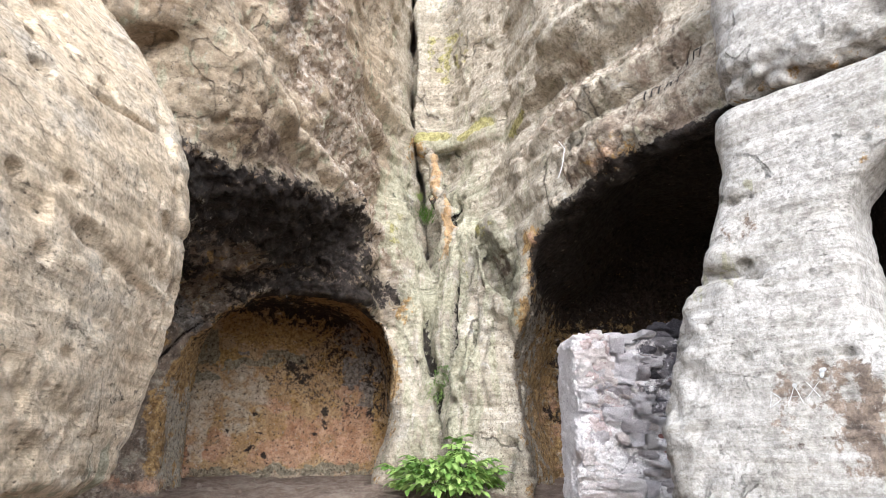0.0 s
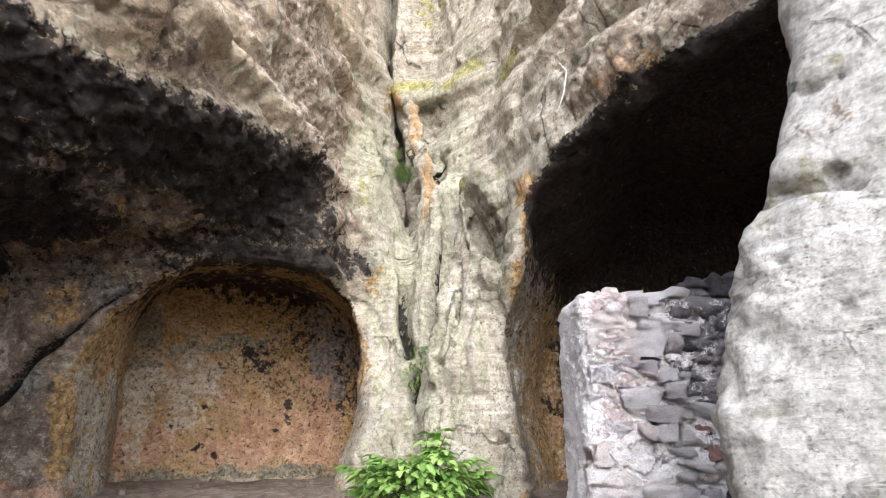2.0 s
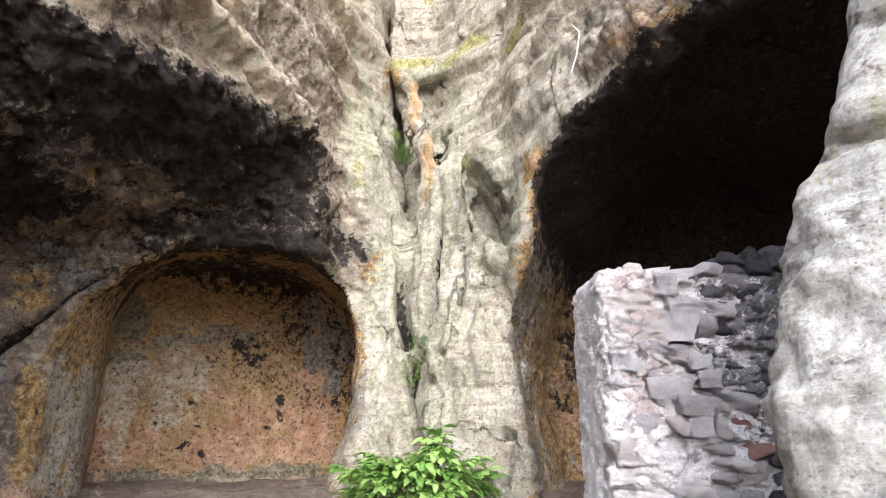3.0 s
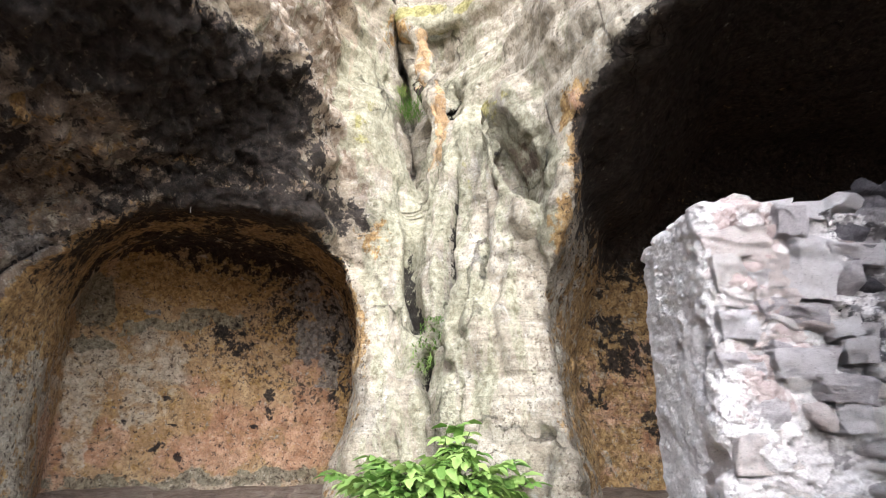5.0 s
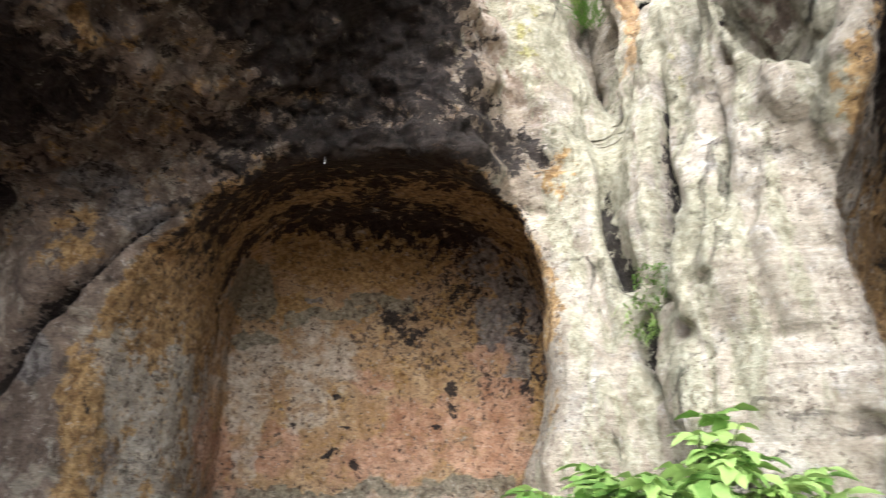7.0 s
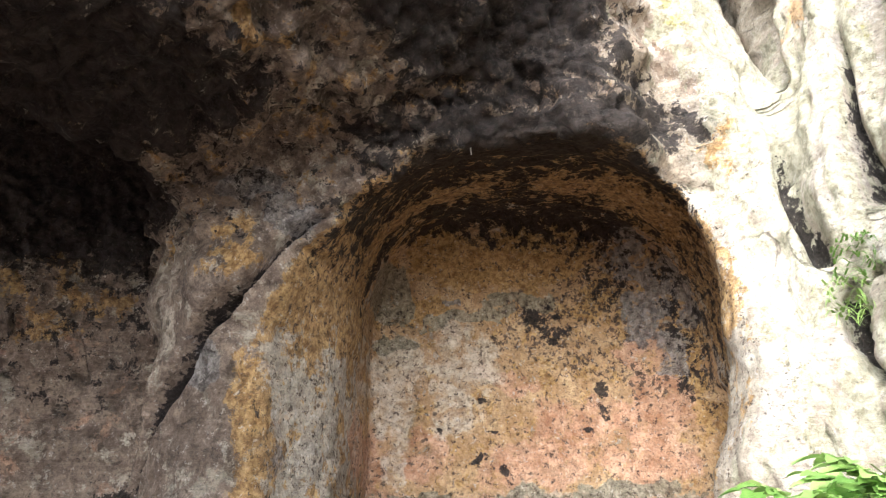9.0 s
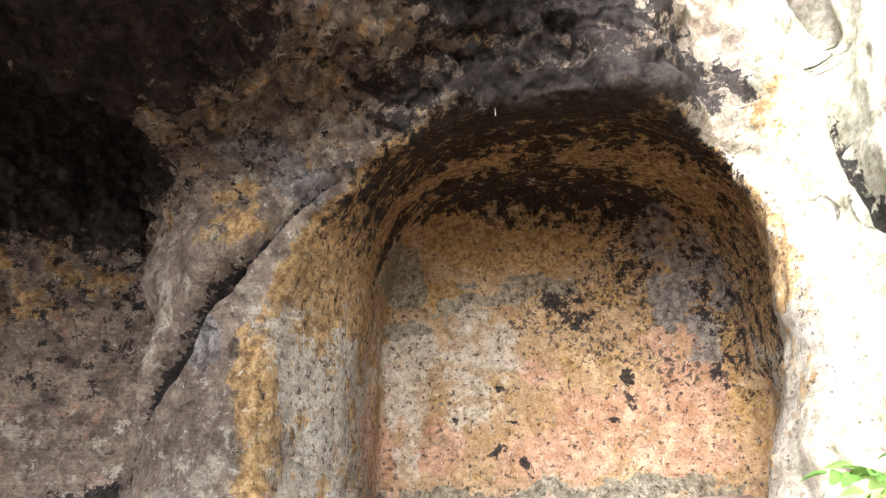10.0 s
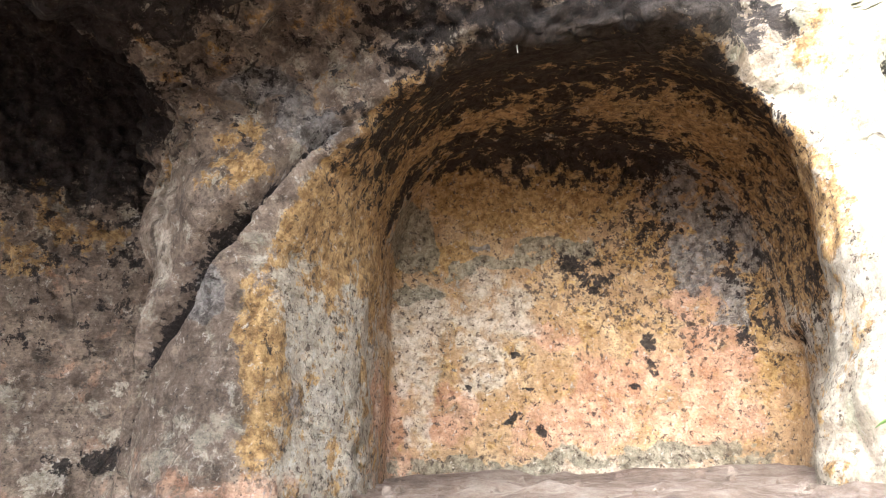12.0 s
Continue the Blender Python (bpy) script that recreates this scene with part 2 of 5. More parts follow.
    col = n.mix(n.math("MULTIPLY", n.mask("film"), n.fit(flake, 0.35, 0.65, 0.95, 0.45)), col, (0.034, 0.023, 0.016))
    fleck = n.noise(26.0, 4, 0.7, 0.6, shift=77.0)
    col = n.mix(n.fit(fleck, 0.60, 0.66, 0, 0.5 * min(1.0, skin * skin * 1.2)), col, (0.52, 0.48, 0.42))
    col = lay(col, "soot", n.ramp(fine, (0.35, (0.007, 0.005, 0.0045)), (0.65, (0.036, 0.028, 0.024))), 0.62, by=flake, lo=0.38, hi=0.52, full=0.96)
    # cavities in swarms along the beds, their shade put into the colour; fine bedding lines; grain
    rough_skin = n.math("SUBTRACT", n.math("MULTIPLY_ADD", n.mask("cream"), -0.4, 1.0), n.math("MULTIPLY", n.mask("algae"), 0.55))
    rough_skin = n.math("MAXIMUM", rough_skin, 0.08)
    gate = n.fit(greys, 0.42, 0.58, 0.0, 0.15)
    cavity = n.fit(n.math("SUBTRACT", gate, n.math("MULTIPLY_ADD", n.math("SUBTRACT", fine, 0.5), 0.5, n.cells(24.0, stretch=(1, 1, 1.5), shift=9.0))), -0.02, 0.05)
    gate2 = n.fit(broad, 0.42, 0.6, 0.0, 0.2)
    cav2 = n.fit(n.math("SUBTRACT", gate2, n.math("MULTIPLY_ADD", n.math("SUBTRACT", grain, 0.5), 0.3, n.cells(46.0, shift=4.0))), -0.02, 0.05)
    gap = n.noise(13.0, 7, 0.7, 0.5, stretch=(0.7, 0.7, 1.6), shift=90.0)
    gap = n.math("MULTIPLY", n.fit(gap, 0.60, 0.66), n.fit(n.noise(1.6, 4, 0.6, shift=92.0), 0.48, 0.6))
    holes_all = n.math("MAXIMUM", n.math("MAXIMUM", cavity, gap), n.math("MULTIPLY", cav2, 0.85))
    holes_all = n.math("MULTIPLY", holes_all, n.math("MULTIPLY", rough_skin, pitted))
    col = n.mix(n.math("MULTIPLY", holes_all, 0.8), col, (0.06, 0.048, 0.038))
    hair = n.math("ABSOLUTE", n.math("SUBTRACT", n.noise(1.4, 2.5, 0.45, 0.3, stretch=(1.0, 1.0, 0.7), shift=120.0), 0.5))
    hair = n.math("MULTIPLY", n.fit(n.math("MULTIPLY_ADD", n.math("SUBTRACT", fine, 0.5), 0.02, hair), 0.001, 0.006, 1.0, 0.0), n.fit(n.noise(1.3, 3, 0.5, shift=131.0), 0.50, 0.58))
    hair = n.math("MULTIPLY", hair, n.math("MULTIPLY_ADD", n.mask("cream"), -0.9, 1.0))
    col = n.mix(n.math("MULTIPLY", hair, n.math("MULTIPLY", n.math("MULTIPLY_ADD", n.mask("tan"), -0.9, 1.0), 0.45 * pitted)), col, (0.07, 0.055, 0.042))
    col = lay(col, "moss", n.ramp(fine, (0.35, (0.20, 0.18, 0.05)), (0.65, (0.47, 0.43, 0.17))), 0.35, by=patch, full=0.85)
    lines = n.noise(5.0, 7, 0.75, 0.25, stretch=(0.25, 0.25, 7.0), shift=27.0)
    col = n.mix(n.math("MULTIPLY", n.math("MULTIPLY_ADD", n.mask("cream"), -0.85, 1.0), n.math("MULTIPLY", rough_skin, 0.4)), col, n.ramp(lines, (0.36, (0.62, 0.58, 0.54)), (0.56, (1.08, 1.08, 1.08))), "MULTIPLY")
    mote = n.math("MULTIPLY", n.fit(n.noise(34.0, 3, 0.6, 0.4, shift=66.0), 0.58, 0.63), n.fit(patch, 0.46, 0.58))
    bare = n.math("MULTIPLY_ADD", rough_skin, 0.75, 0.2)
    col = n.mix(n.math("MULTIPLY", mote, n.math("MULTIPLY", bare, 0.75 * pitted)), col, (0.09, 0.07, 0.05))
    col = n.mix(n.math("MULTIPLY", bare, 0.6), col, n.ramp(fine, (0.40, (0.45, 0.43, 0.41)), (0.56, (1.14, 1.14, 1.14))), "MULTIPLY")
    col = n.mix(n.math("MULTIPLY", bare, grainy), col, n.ramp(grain, (0.38, (0.45, 0.43, 0.41)), (0.54, (1.08, 1.08, 1.08))), "MULTIPLY")
    n.bump((patch, 0.02), (beds, 0.02), (lines, 0.012), (n.math("MULTIPLY", n.math("MAXIMUM", holes_all, hair), -1.0), 0.03), (fine, 0.014), (grain, 0.003))
    return n.colour(col)


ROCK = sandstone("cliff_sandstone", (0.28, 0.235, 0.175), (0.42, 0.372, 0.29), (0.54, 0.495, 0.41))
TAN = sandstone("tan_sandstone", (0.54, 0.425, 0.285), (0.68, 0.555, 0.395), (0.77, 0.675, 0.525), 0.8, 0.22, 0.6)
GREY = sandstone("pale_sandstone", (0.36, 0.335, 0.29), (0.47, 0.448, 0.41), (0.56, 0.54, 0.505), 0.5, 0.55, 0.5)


def earth():
    n = Nodes("earth", 0.95)
    a, b, c = n.noise(1.5, 6, 0.6), n.noise(9.0, 8, 0.7), n.noise(50.0, 5, 0.7)
    col = n.ramp(n.math("MULTIPLY_ADD", a, 0.4, n.math("MULTIPLY", b, 0.6)), (0.38, (0.15, 0.105, 0.08)), (0.5, (0.28, 0.21, 0.16)), (0.62, (0.40, 0.33, 0.265)))
    col = n.mix(0.5, col, n.ramp(c, (0.3, (0.55, 0.55, 0.55)), (0.7, (1, 1, 1))), "MULTIPLY")
    n.bump((b, 0.08), (c, 0.02))
    return n.colour(col)


EARTH = earth()


# ---- the cliff: two walls that meet in a cleft, each with a cave under it ----
def wall_left(y):
    return np.interp(y, [2.5, 3.6, 4.3, 5.0, 6.0, 7.3, 8.2, 8.8], [-2.9, -2.5, -2.0, -1.6, -1.25, -0.93, -0.62, -0.33]).astype(np.float32)


def wall_right(y):
    return np.interp(y, [3.0, 4.2, 4.7, 5.0, 5.7, 6.0, 6.75, 7.25, 7.7, 8.15, 8.8], [2.6, 2.0, 1.75, 1.55, 1.2, 1.03, 0.73, 0.6, 0.45, 0.1, -0.22]).astype(np.float32)


def rib(X, Y, Z, a, b, ra, rb):
    """A tapering round rib from a to b."""
    a, b = np.array(a, np.float32), np.array(b, np.float32)
    d = b - a
    h = np.clip(((X - a[0]) * d[0] + (Y - a[1]) * d[1] + (Z - a[2]) * d[2]) / (d @ d), 0, 1)
    return np.sqrt((X - a[0] - h * d[0]) ** 2 + (Y - a[1] - h * d[1]) ** 2 + (Z - a[2] - h * d[2]) ** 2) - (ra + (rb - ra) * h)


def room_left(X, Y, Z):
    """The void of the cave under the left wall."""
    lip = np.interp(Y, [3.6, 4.2, 4.55, 4.95, 5.25, 5.75, 7.0, 7.3, 7.8], [2.45, 2.45, 2.36, 2.38, 2.47, 2.62, 2.88, 2.75, 2.15]).astype(np.float32)
    inward = wall_left(Y) - X
    fall = 0.75 * np.minimum(inward, 0.95) + 0.15 * np.maximum(inward - 0.95, 0)
    top = smax(lip - fall, np.interp(X, [-4.4, -3.6, -3.2], [2.3, 2.2, 1.75]).astype(np.float32), 0.3)
    # the back: a deep wall, and before it a pilaster that leans away from its split
    deep = np.interp(X, [-5.2, -4.6, -4.3, -4.05, -3.8, -3.3], [6.2, 6.5, 6.98, 7.28, 7.35, 7.35]).astype(np.float32)
    left = np.interp(Z, [-0.2, 0.27, 0.5, 0.84, 1.12, 1.29, 1.63, 1.9], [-4.1, -3.78, -3.62, -3.56, -3.67, -3.77, -3.89, -3.9]).astype(np.float32)
    front = np.interp(X, [-3.9, -3.7, -3.4, -3.1, -2.8, -2.55, -0.45], [7.12, 6.98, 6.86, 6.82, 6.91, 7.02, 7.88]).astype(np.float32)
    front = front + 2.5 * np.maximum(left + 0.08 - X, 0)
    back = smin(front, deep + 0 * Z, 0.15)
    open_side = X - np.interp(Y, [3.0, 6.6, 7.2, 7.9], [-1.2, -0.8, -0.6, -0.5]).astype(np.float32)
    ends = np.maximum(np.maximum(-4.9 - X, 3.3 - Y), open_side)
    return smax(smax((Z - top) * np.float32(0.8), (Y - back) * np.float32(0.8), 0.3), ends, 0.3)


def niche_plan(X, Y):
    """Across the arched recess from its near jamb, and into the rock."""
    a, b = X + 2.5, Y - 7.05
    return 0.934 * a + 0.357 * b, 0.934 * b - 0.357 * a


def niche(X, Y, Z):
    """The arched recess at the back of that cave."""
    across, into = niche_plan(X, Y)
    # the jamb by the pilaster is flared, the far side bellies out behind its edge
    flare = 0.27 * step(0.85, -0.1, into) * step(1.75, 1.0, Z)
    belly = 0.36 * step(0.0, 0.8, into) - 0.2 * step(0.7, 0.0, Z) * step(0.7, 0.1, into)
    u = across - 1.04
    u = np.where(u < 0, u / (1.04 + 0.03 * into + flare), u / (1.04 + belly))
    high = 1.06 + 0.21 * step(-0.05, 0.7, into)
    arch = (np.abs(u) ** 2.7 + (np.maximum(Z - 0.92, 0) / high) ** 2.7) ** (1 / 2.7) - 1
    back = into - (1.9 - 0.30 * step(0.55, 1.05, u) - 0.28 * step(1.5, 2.15, Z))
    return smax(smax(arch, back, 0.1), -0.5 - into, 0.1)


def room_right(X, Y, Z):
    """The void of the cave under the right wall."""
    side = np.interp(Y, [6.0, 6.7, 7.2, 7.6, 8.5, 9.6], [0.42, 0.66, 0.76, 0.88, 1.2, 1.6]).astype(np.float32)
    side = side + 0.04 + 0.12 * step(0.8, 0.0, Z) + 0.25 * step(1.1, 2.0, Z)
    top = np.interp(Y, [4.0, 5.2, 5.7, 6.1, 6.4, 6.8, 7.3], [2.58, 2.63, 2.54, 2.42, 2.32, 2.26, 2.2]).astype(np.float32)
    top = top + 1.0 * step(0.15, 1.3, X - np.maximum(wall_right(Y), side))
    return smax(smax((side - X) * np.float32(0.8), Z - top, 0.25), np.maximum(np.maximum(Y - 8.78 - 0.05 * (X - 1.2), X - 4.6), 3.0 - Y), 0.2)


def hollow(X, Y, Z):
    """The pocket between the ribs of the post."""
    wide = 0.05 + 0.06 * step(1.75, 2.1, Z)
    return np.sqrt(((X - 0.62 + 0.32 * (Z - 2.0)) / wide) ** 2 + ((Y - 6.95) / 0.5) ** 2 + ((Z - 2.05) / (0.32 + 0.3 * (Z > 2.05))) ** 2) - 1


def cliff():
    X, Y, Z = grid((-5.4, 3.5, -0.8), (5.0, 10.2, 7.8), 0.045)
    xr = wall_right(Y) + 0.32 * step(3.0, 4.2, Z)
    free = smax(smax(wall_left(Y) - X, X - xr, 0.25), Y - 8.75, 0.2)
    rock = -free * np.float32(0.85)
    # the foot of the wall between the caves: two buttresses and ribs in the cleft
    for a, b, ra, rb in (
        ((-0.2, 7.98, -0.8), (-0.22, 8.02, 0.5), 0.75, 0.50),
        ((-0.22, 8.02, 0.5), (-0.42, 8.25, 2.0), 0.50, 0.42),
        ((-0.42, 8.25, 2.0), (-0.72, 8.2, 3.2), 0.42, 0.4),
        ((0.4, 7.5, -0.8), (0.5, 7.38, 1.0), 0.62, 0.42),
        ((0.5, 7.38, 1.0), (0.68, 7.25, 2.6), 0.42, 0.34),
        ((0.2, 7.85, 0.0), (0.3, 7.95, 2.8), 0.4, 0.32),
        ((0.1, 8.2, -0.8), (0.1, 8.6, 2.4), 0.55, 0.35),
        ((0.08, 8.0, 2.2), (0.05, 8.08, 3.2), 0.14, 0.135),
        ((0.05, 8.08, 3.2), (-0.06, 8.2, 3.75), 0.135, 0.10),
        ((-0.06, 8.2, 3.75), (-0.16, 8.32, 4.2), 0.10, 0.04),
        ((0.41, 7.05, 2.4), (0.46, 7.0, 2.1), 0.05, 0.06),
        ((0.46, 7.0, 2.1), (0.60, 6.9, 1.72), 0.06, 0.08),
        ((0.60, 6.9, 1.72), (0.86, 6.78, 2.0), 0.08, 0.09),
        ((0.86, 6.78, 2.0), (0.92, 6.7, 2.5), 0.10, 0.12),
        ((-0.28, 8.6, 4.5), (0.3, 8.36, 4.47), 0.09, 0.07),
        ((-0.28, 8.6, 4.38), (0.3, 8.36, 4.37), 0.09, 0.07),
        ((0.3, 8.36, 4.42), (0.75, 7.8, 4.3), 0.09, 0.03),
        ((-2.0, 4.3, 3.35), (-1.8, 4.75, 2.85), 0.34, 0.24),
    ):
        rock = smin(rock, rib(X, Y, Z, a, b, ra, rb), 0.12 if ra > 0.15 else 0.07)
    for void, k in ((room_left, 0.14), (niche, 0.06), (room_right, 0.12)):
        rock = smax(rock, -void(X, Y, Z), k)
    rock = smax(rock, -hollow(X, Y, Z) * np.float32(0.14), 0.035)
    # the open cleft
    mid = np.interp(Z, [2.6, 3.2, 3.8, 4.4, 4.9, 8], [-0.14, -0.2, -0.27, -0.36, -0.43, -0.45]).astype(np.float32)
    half = np.interp(Z, [2.5, 3.0, 3.6, 4.2, 4.6, 8], [0.0, 0.035, 0.07, 0.065, 0.045, 0.05]).astype(np.float32)
    cleft = smax(np.abs(X - mid) - half, np.maximum(8.0 - Y, Y - 9.4), 0.05)
    rock = smax(rock, -cleft, 0.03)
    points, quads = skin(rock, X, Y, Z)
    points = relax(points, quads, 2)
    points, quads = split(points, quads)
    points = relax(points, quads, 1)
    return points, quads


def weathered(points, quads, lumps=0.06, rough=1.0, pitted=0.05):
    """The normals of a rock's skin, and how far to push it in and out."""
    p, nrm = points, normals(points, quads)
    d = lumps * fbm(p, 1.3, 3) + rough * (0.016 * fbm(p, 4.0, 3, shift=4.0) + 0.010 * fbm(p, 14.0, 2, shift=9.0))
    bed = p * np.array([0.35, 0.35, 1.0], np.float32)
    d += rough * 0.018 * fbm(bed, 6.0, 3, shift=17.0)
    pit = step(0.70, 0.84, vnoise(p, 7.0, 3.3)) * step(0.4, 0.6, vnoise(p, 1.7, 8.0))
    pit = np.maximum(pit, 0.6 * step(0.72, 0.84, vnoise(p, 15.0, 5.3)) * step(0.45, 0.6, vnoise(p, 2.3, 28.0)))
    return nrm, d - pitted * pit


def groove(p, line, width, depth, flat=0.35):
    """How far a crack along a line cuts in. flat: how much depth (y) counts."""
    p = p * np.array([1, flat, 1], np.float32)
    line = [(x, y * flat, z) for x, y, z in line]
    best = np.full(len(p), 9.0, np.float32)
    for a, b in zip(line, line[1:]):
        a, b = np.array(a, np.float32), np.array(b, np.float32)
        h = np.clip((p - a) @ (b - a) / ((b - a) @ (b - a)), 0, 1)
        best = np.minimum(best, np.linalg.norm(p - a - h[:, None] * (b - a), axis=1))
    return depth * np.exp(-((best / width) ** 2))


p, q = cliff()
x, y, z = p.T
in_left = step(0.12, -0.02, room_left(x, y, z))
in_niche = step(0.1, -0.02, niche(x, y, z))
in_right = step(0.12, -0.02, room_right(x, y, z))
indoors = np.maximum(np.maximum(in_left, in_niche), in_right)
nrm, d = weathered(p, q)
d *= 1 - 0.7 * in_niche
walls = 1 - indoors
post = blobs(p, [(0.05, 7.7, 1.2, 0.8, 0.9, 2.0)]) * walls
strata = p * np.array([0.12, 0.12, 1.0], np.float32)
calm = 1 - 0.7 * blobs(p, [(0.3, 8.2, 5.6, 0.9, 0.9, 1.6)]) - 0.75 * blobs(p, [(-1.75, 4.7, 3.05, 0.5, 0.75, 0.55)])
d += walls * calm * (1 - post) * ((0.085 + 0.05 * step(-0.3, -0.8, x)) * fbm(strata, 2.6, 3, shift=19.0) + 0.05 * fbm(p, 1.8, 2, shift=37.0) + 0.02 * fbm(strata, 9.0, 2, shift=3.0))
upright = p * np.array([1.0, 1.0, 0.18], np.float32)
flute = 0.07 * fbm(upright, 3.6, 3, shift=14.0) + 0.045 * fbm(upright, 8.0, 3, shift=25.0)
d += post * flute
d += in_left * step(1.3, 1.8, z) * (0.05 * fbm(p, 4.5, 3, shift=35.0) + 0.05 * (0.4 - np.abs(fbm(p, 6.0, 3, shift=61.0))) + 0.022 * fbm(p, 15.0, 2, shift=45.0))
d += 0.035 * fbm(p, 5.0, 3, shift=33.0) * blobs(p, [(-1.35, 5.9, 2.9, 0.6, 1.6, 0.45), (1.3, 5.6, 2.8, 0.6, 1.4, 0.4), (-2.0, 6.5, 2.0, 1.2, 0.9, 0.6)])
kind, edge = shards(p * np.array([1, 1, 1.4], np.float32), 7.0)
broken = np.maximum(in_left * step(1.2, 1.7, z), 0.6 * blobs(p, [(-1.2, 6.6, 3.4, 0.5, 1.2, 0.7), (-1.5, 5.4, 4.0, 0.5, 0.8, 0.6), (1.3, 5.8, 3.7, 0.6, 1.0, 0.5), (-1.4, 5.6, 2.8, 0.5, 1.2, 0.3), (1.35, 5.5, 2.75, 0.5, 1.0, 0.3)], 0.2))
d += broken * (0.07 * (kind - 0.5) - 0.02 * step(0.12, 0.0, edge))
wavy = p + 0.05 * np.stack([2 * vnoise(p, 3.0, s) - 1 for s in (71.7, 83.1, 91.9)], 1)
# the cleft and its cracks, the split in the pilaster, the mossy ledge
cracks = groove(wavy, [(-0.24, 8.4, 2.9), (-0.16, 8.17, 2.45), (-0.15, 7.92, 1.86), (-0.12, 7.77, 1.45), (-0.1, 7.7, 1.2)], 0.032, 0.26)
for line, width, depth in (
    ([(0.0, 8.2, 3.94), (0.2, 8.05, 3.3), (0.17, 7.85, 2.65), (0.12, 7.7, 2.2), (0.10, 7.62, 1.85), (0.12, 7.6, 1.41)], 0.035, 0.28),
    ([(-0.06, 7.6, 1.0), (-0.03, 7.53, 0.68), (0.0, 7.45, 0.41), (0.03, 7.35, 0.0)], 0.035, 0.19),
    ([(-0.24, 7.7, 1.3), (-0.23, 7.64, 1.0), (-0.2, 7.55, 0.4), (-0.2, 7.5, 0.0)], 0.022, 0.09),
    ([(0.4, 7.2, 1.75), (0.33, 7.05, 1.55), (0.27, 7.03, 1.3), (0.17, 7.1, 1.12)], 0.025, 0.10),
    ([(0.44, 7.0, 1.5), (0.38, 7.0, 1.15), (0.44, 6.95, 0.75)], 0.03, 0.08),
    ([(0.02, 7.5, 1.05), (0.2, 7.1, 1.0), (0.3, 7.05, 1.02)], 0.02, 0.07),
    ([(0.34, 7.4, 2.6), (0.33, 7.3, 2.0), (0.34, 7.1, 1.75)], 0.03, 0.14),
    ([(0.24, 7.2, 0.9), (0.16, 7.1, 0.5), (0.2, 7.0, 0.1)], 0.03, 0.10),
    ([(0.75, 7.0, 1.35), (0.8, 7.2, 1.22)], 0.05, 0.08),
):
    cracks = np.maximum(cracks, groove(wavy, line, width, depth))
d -= cracks
SPLIT = [(-2.37, 6.95, 1.67), (-2.55, 6.95, 1.58), (-2.7, 6.9, 1.44), (-2.81, 6.9, 1.27), (-2.93, 6.9, 1.16), (-3.05, 6.9, 1.05), (-3.17, 6.9, 0.92), (-3.28, 6.9, 0.75), (-3.4, 6.9, 0.61), (-3.51, 6.9, 0.44), (-3.62, 6.9, 0.2)]
split_crack = np.maximum(groove(p, SPLIT, 0.018, 0.13, 0.1), groove(p, SPLIT[4:9], 0.034, 0.22, 0.1))
beyond = np.interp(x, [a for a, _, _ in SPLIT[::-1]], [c for _, _, c in SPLIT[::-1]])
above_split = in_left * step(0.0, 0.03, z - beyond) * step(0.6, 0.1, z - beyond) * step(-2.6, -2.9, x) * step(-3.75, -3.4, x)
leaves = (z - 0.35 * x) * 26 + 1.5 * fbm(p, 3.0, 2, shift=8.0)
d += 0.05 * above_split + 0.035 * step(0.10, 0.2, split_crack) * (leaves % 1)
d -= split_crack
d -= groove(wavy, [(-0.95, 7.3, 3.2), (-0.8, 7.7, 2.7), (-0.6, 7.9, 2.3)], 0.05, 0.05)
d -= groove(wavy, [(0.3, 8.1, 4.16), (0.55, 7.8, 4.12), (0.95, 7.1, 3.95)], 0.05, 0.1)
d -= groove(wavy, [(0.95, 6.9, 3.7), (1.05, 6.7, 4.5), (1.35, 5.9, 4.75), (1.7, 5.2, 4.6)], 0.06, 0.10)
d += groove(wavy, [(1.0, 6.75, 4.25), (1.3, 6.0, 4.5), (1.62, 5.3, 4.45)], 0.14, 0.12)
d -= groove(wavy, [(1.05, 6.4, 3.12), (1.24, 5.6, 3.2), (1.55, 5.0, 3.27), (1.85, 4.6, 3.38)], 0.05, 0.11)
d += groove(wavy, [(1.0, 6.4, 3.3), (1.14, 5.9, 3.37), (1.49, 5.27, 3.42), (1.75, 4.98, 3.49), (1.97, 4.68, 3.54)], 0.09, 0.10)
d -= groove(wavy, [(1.0, 7.0, 4.1), (1.06, 6.76, 4.1), (1.37, 5.93, 4.02), (1.72, 5.37, 4.0)], 0.10, 0.13)
recess = groove(wavy, [(-1.8, 4.8, 4.3), (-1.71, 5.0, 3.9), (-1.47, 5.33, 3.68), (-1.2, 5.88, 3.57), (-0.95, 7.0, 3.45), (-0.75, 7.6, 3.1)], 0.15, 1.0, 0.6)
d -= 0.15 * recess
d += groove(wavy, [(-1.45, 5.5, 4.9), (-1.34, 5.77, 4.6), (-0.99, 6.77, 4.25), (-0.7, 7.8, 4.0), (-0.6, 8.1, 3.5)], 0.10, 0.11, 0.6)
d += groove(wavy, [(-1.75, 4.5, 3.4), (-1.6, 4.75, 3.2), (-1.45, 5.2, 3.1), (-1.3, 5.9, 3.05), (-1.05, 6.9, 2.95)], 0.12, 0.09, 0.6)
d += 0.13 * blobs(p, [(-1.65, 4.95, 3.0, 0.4, 0.6, 0.4)]) + 0.10 * blobs(p, [(1.35, 5.3, 2.85, 0.2, 0.3, 0.2), (1.35, 5.9, 4.55, 0.4, 0.7, 0.22)])
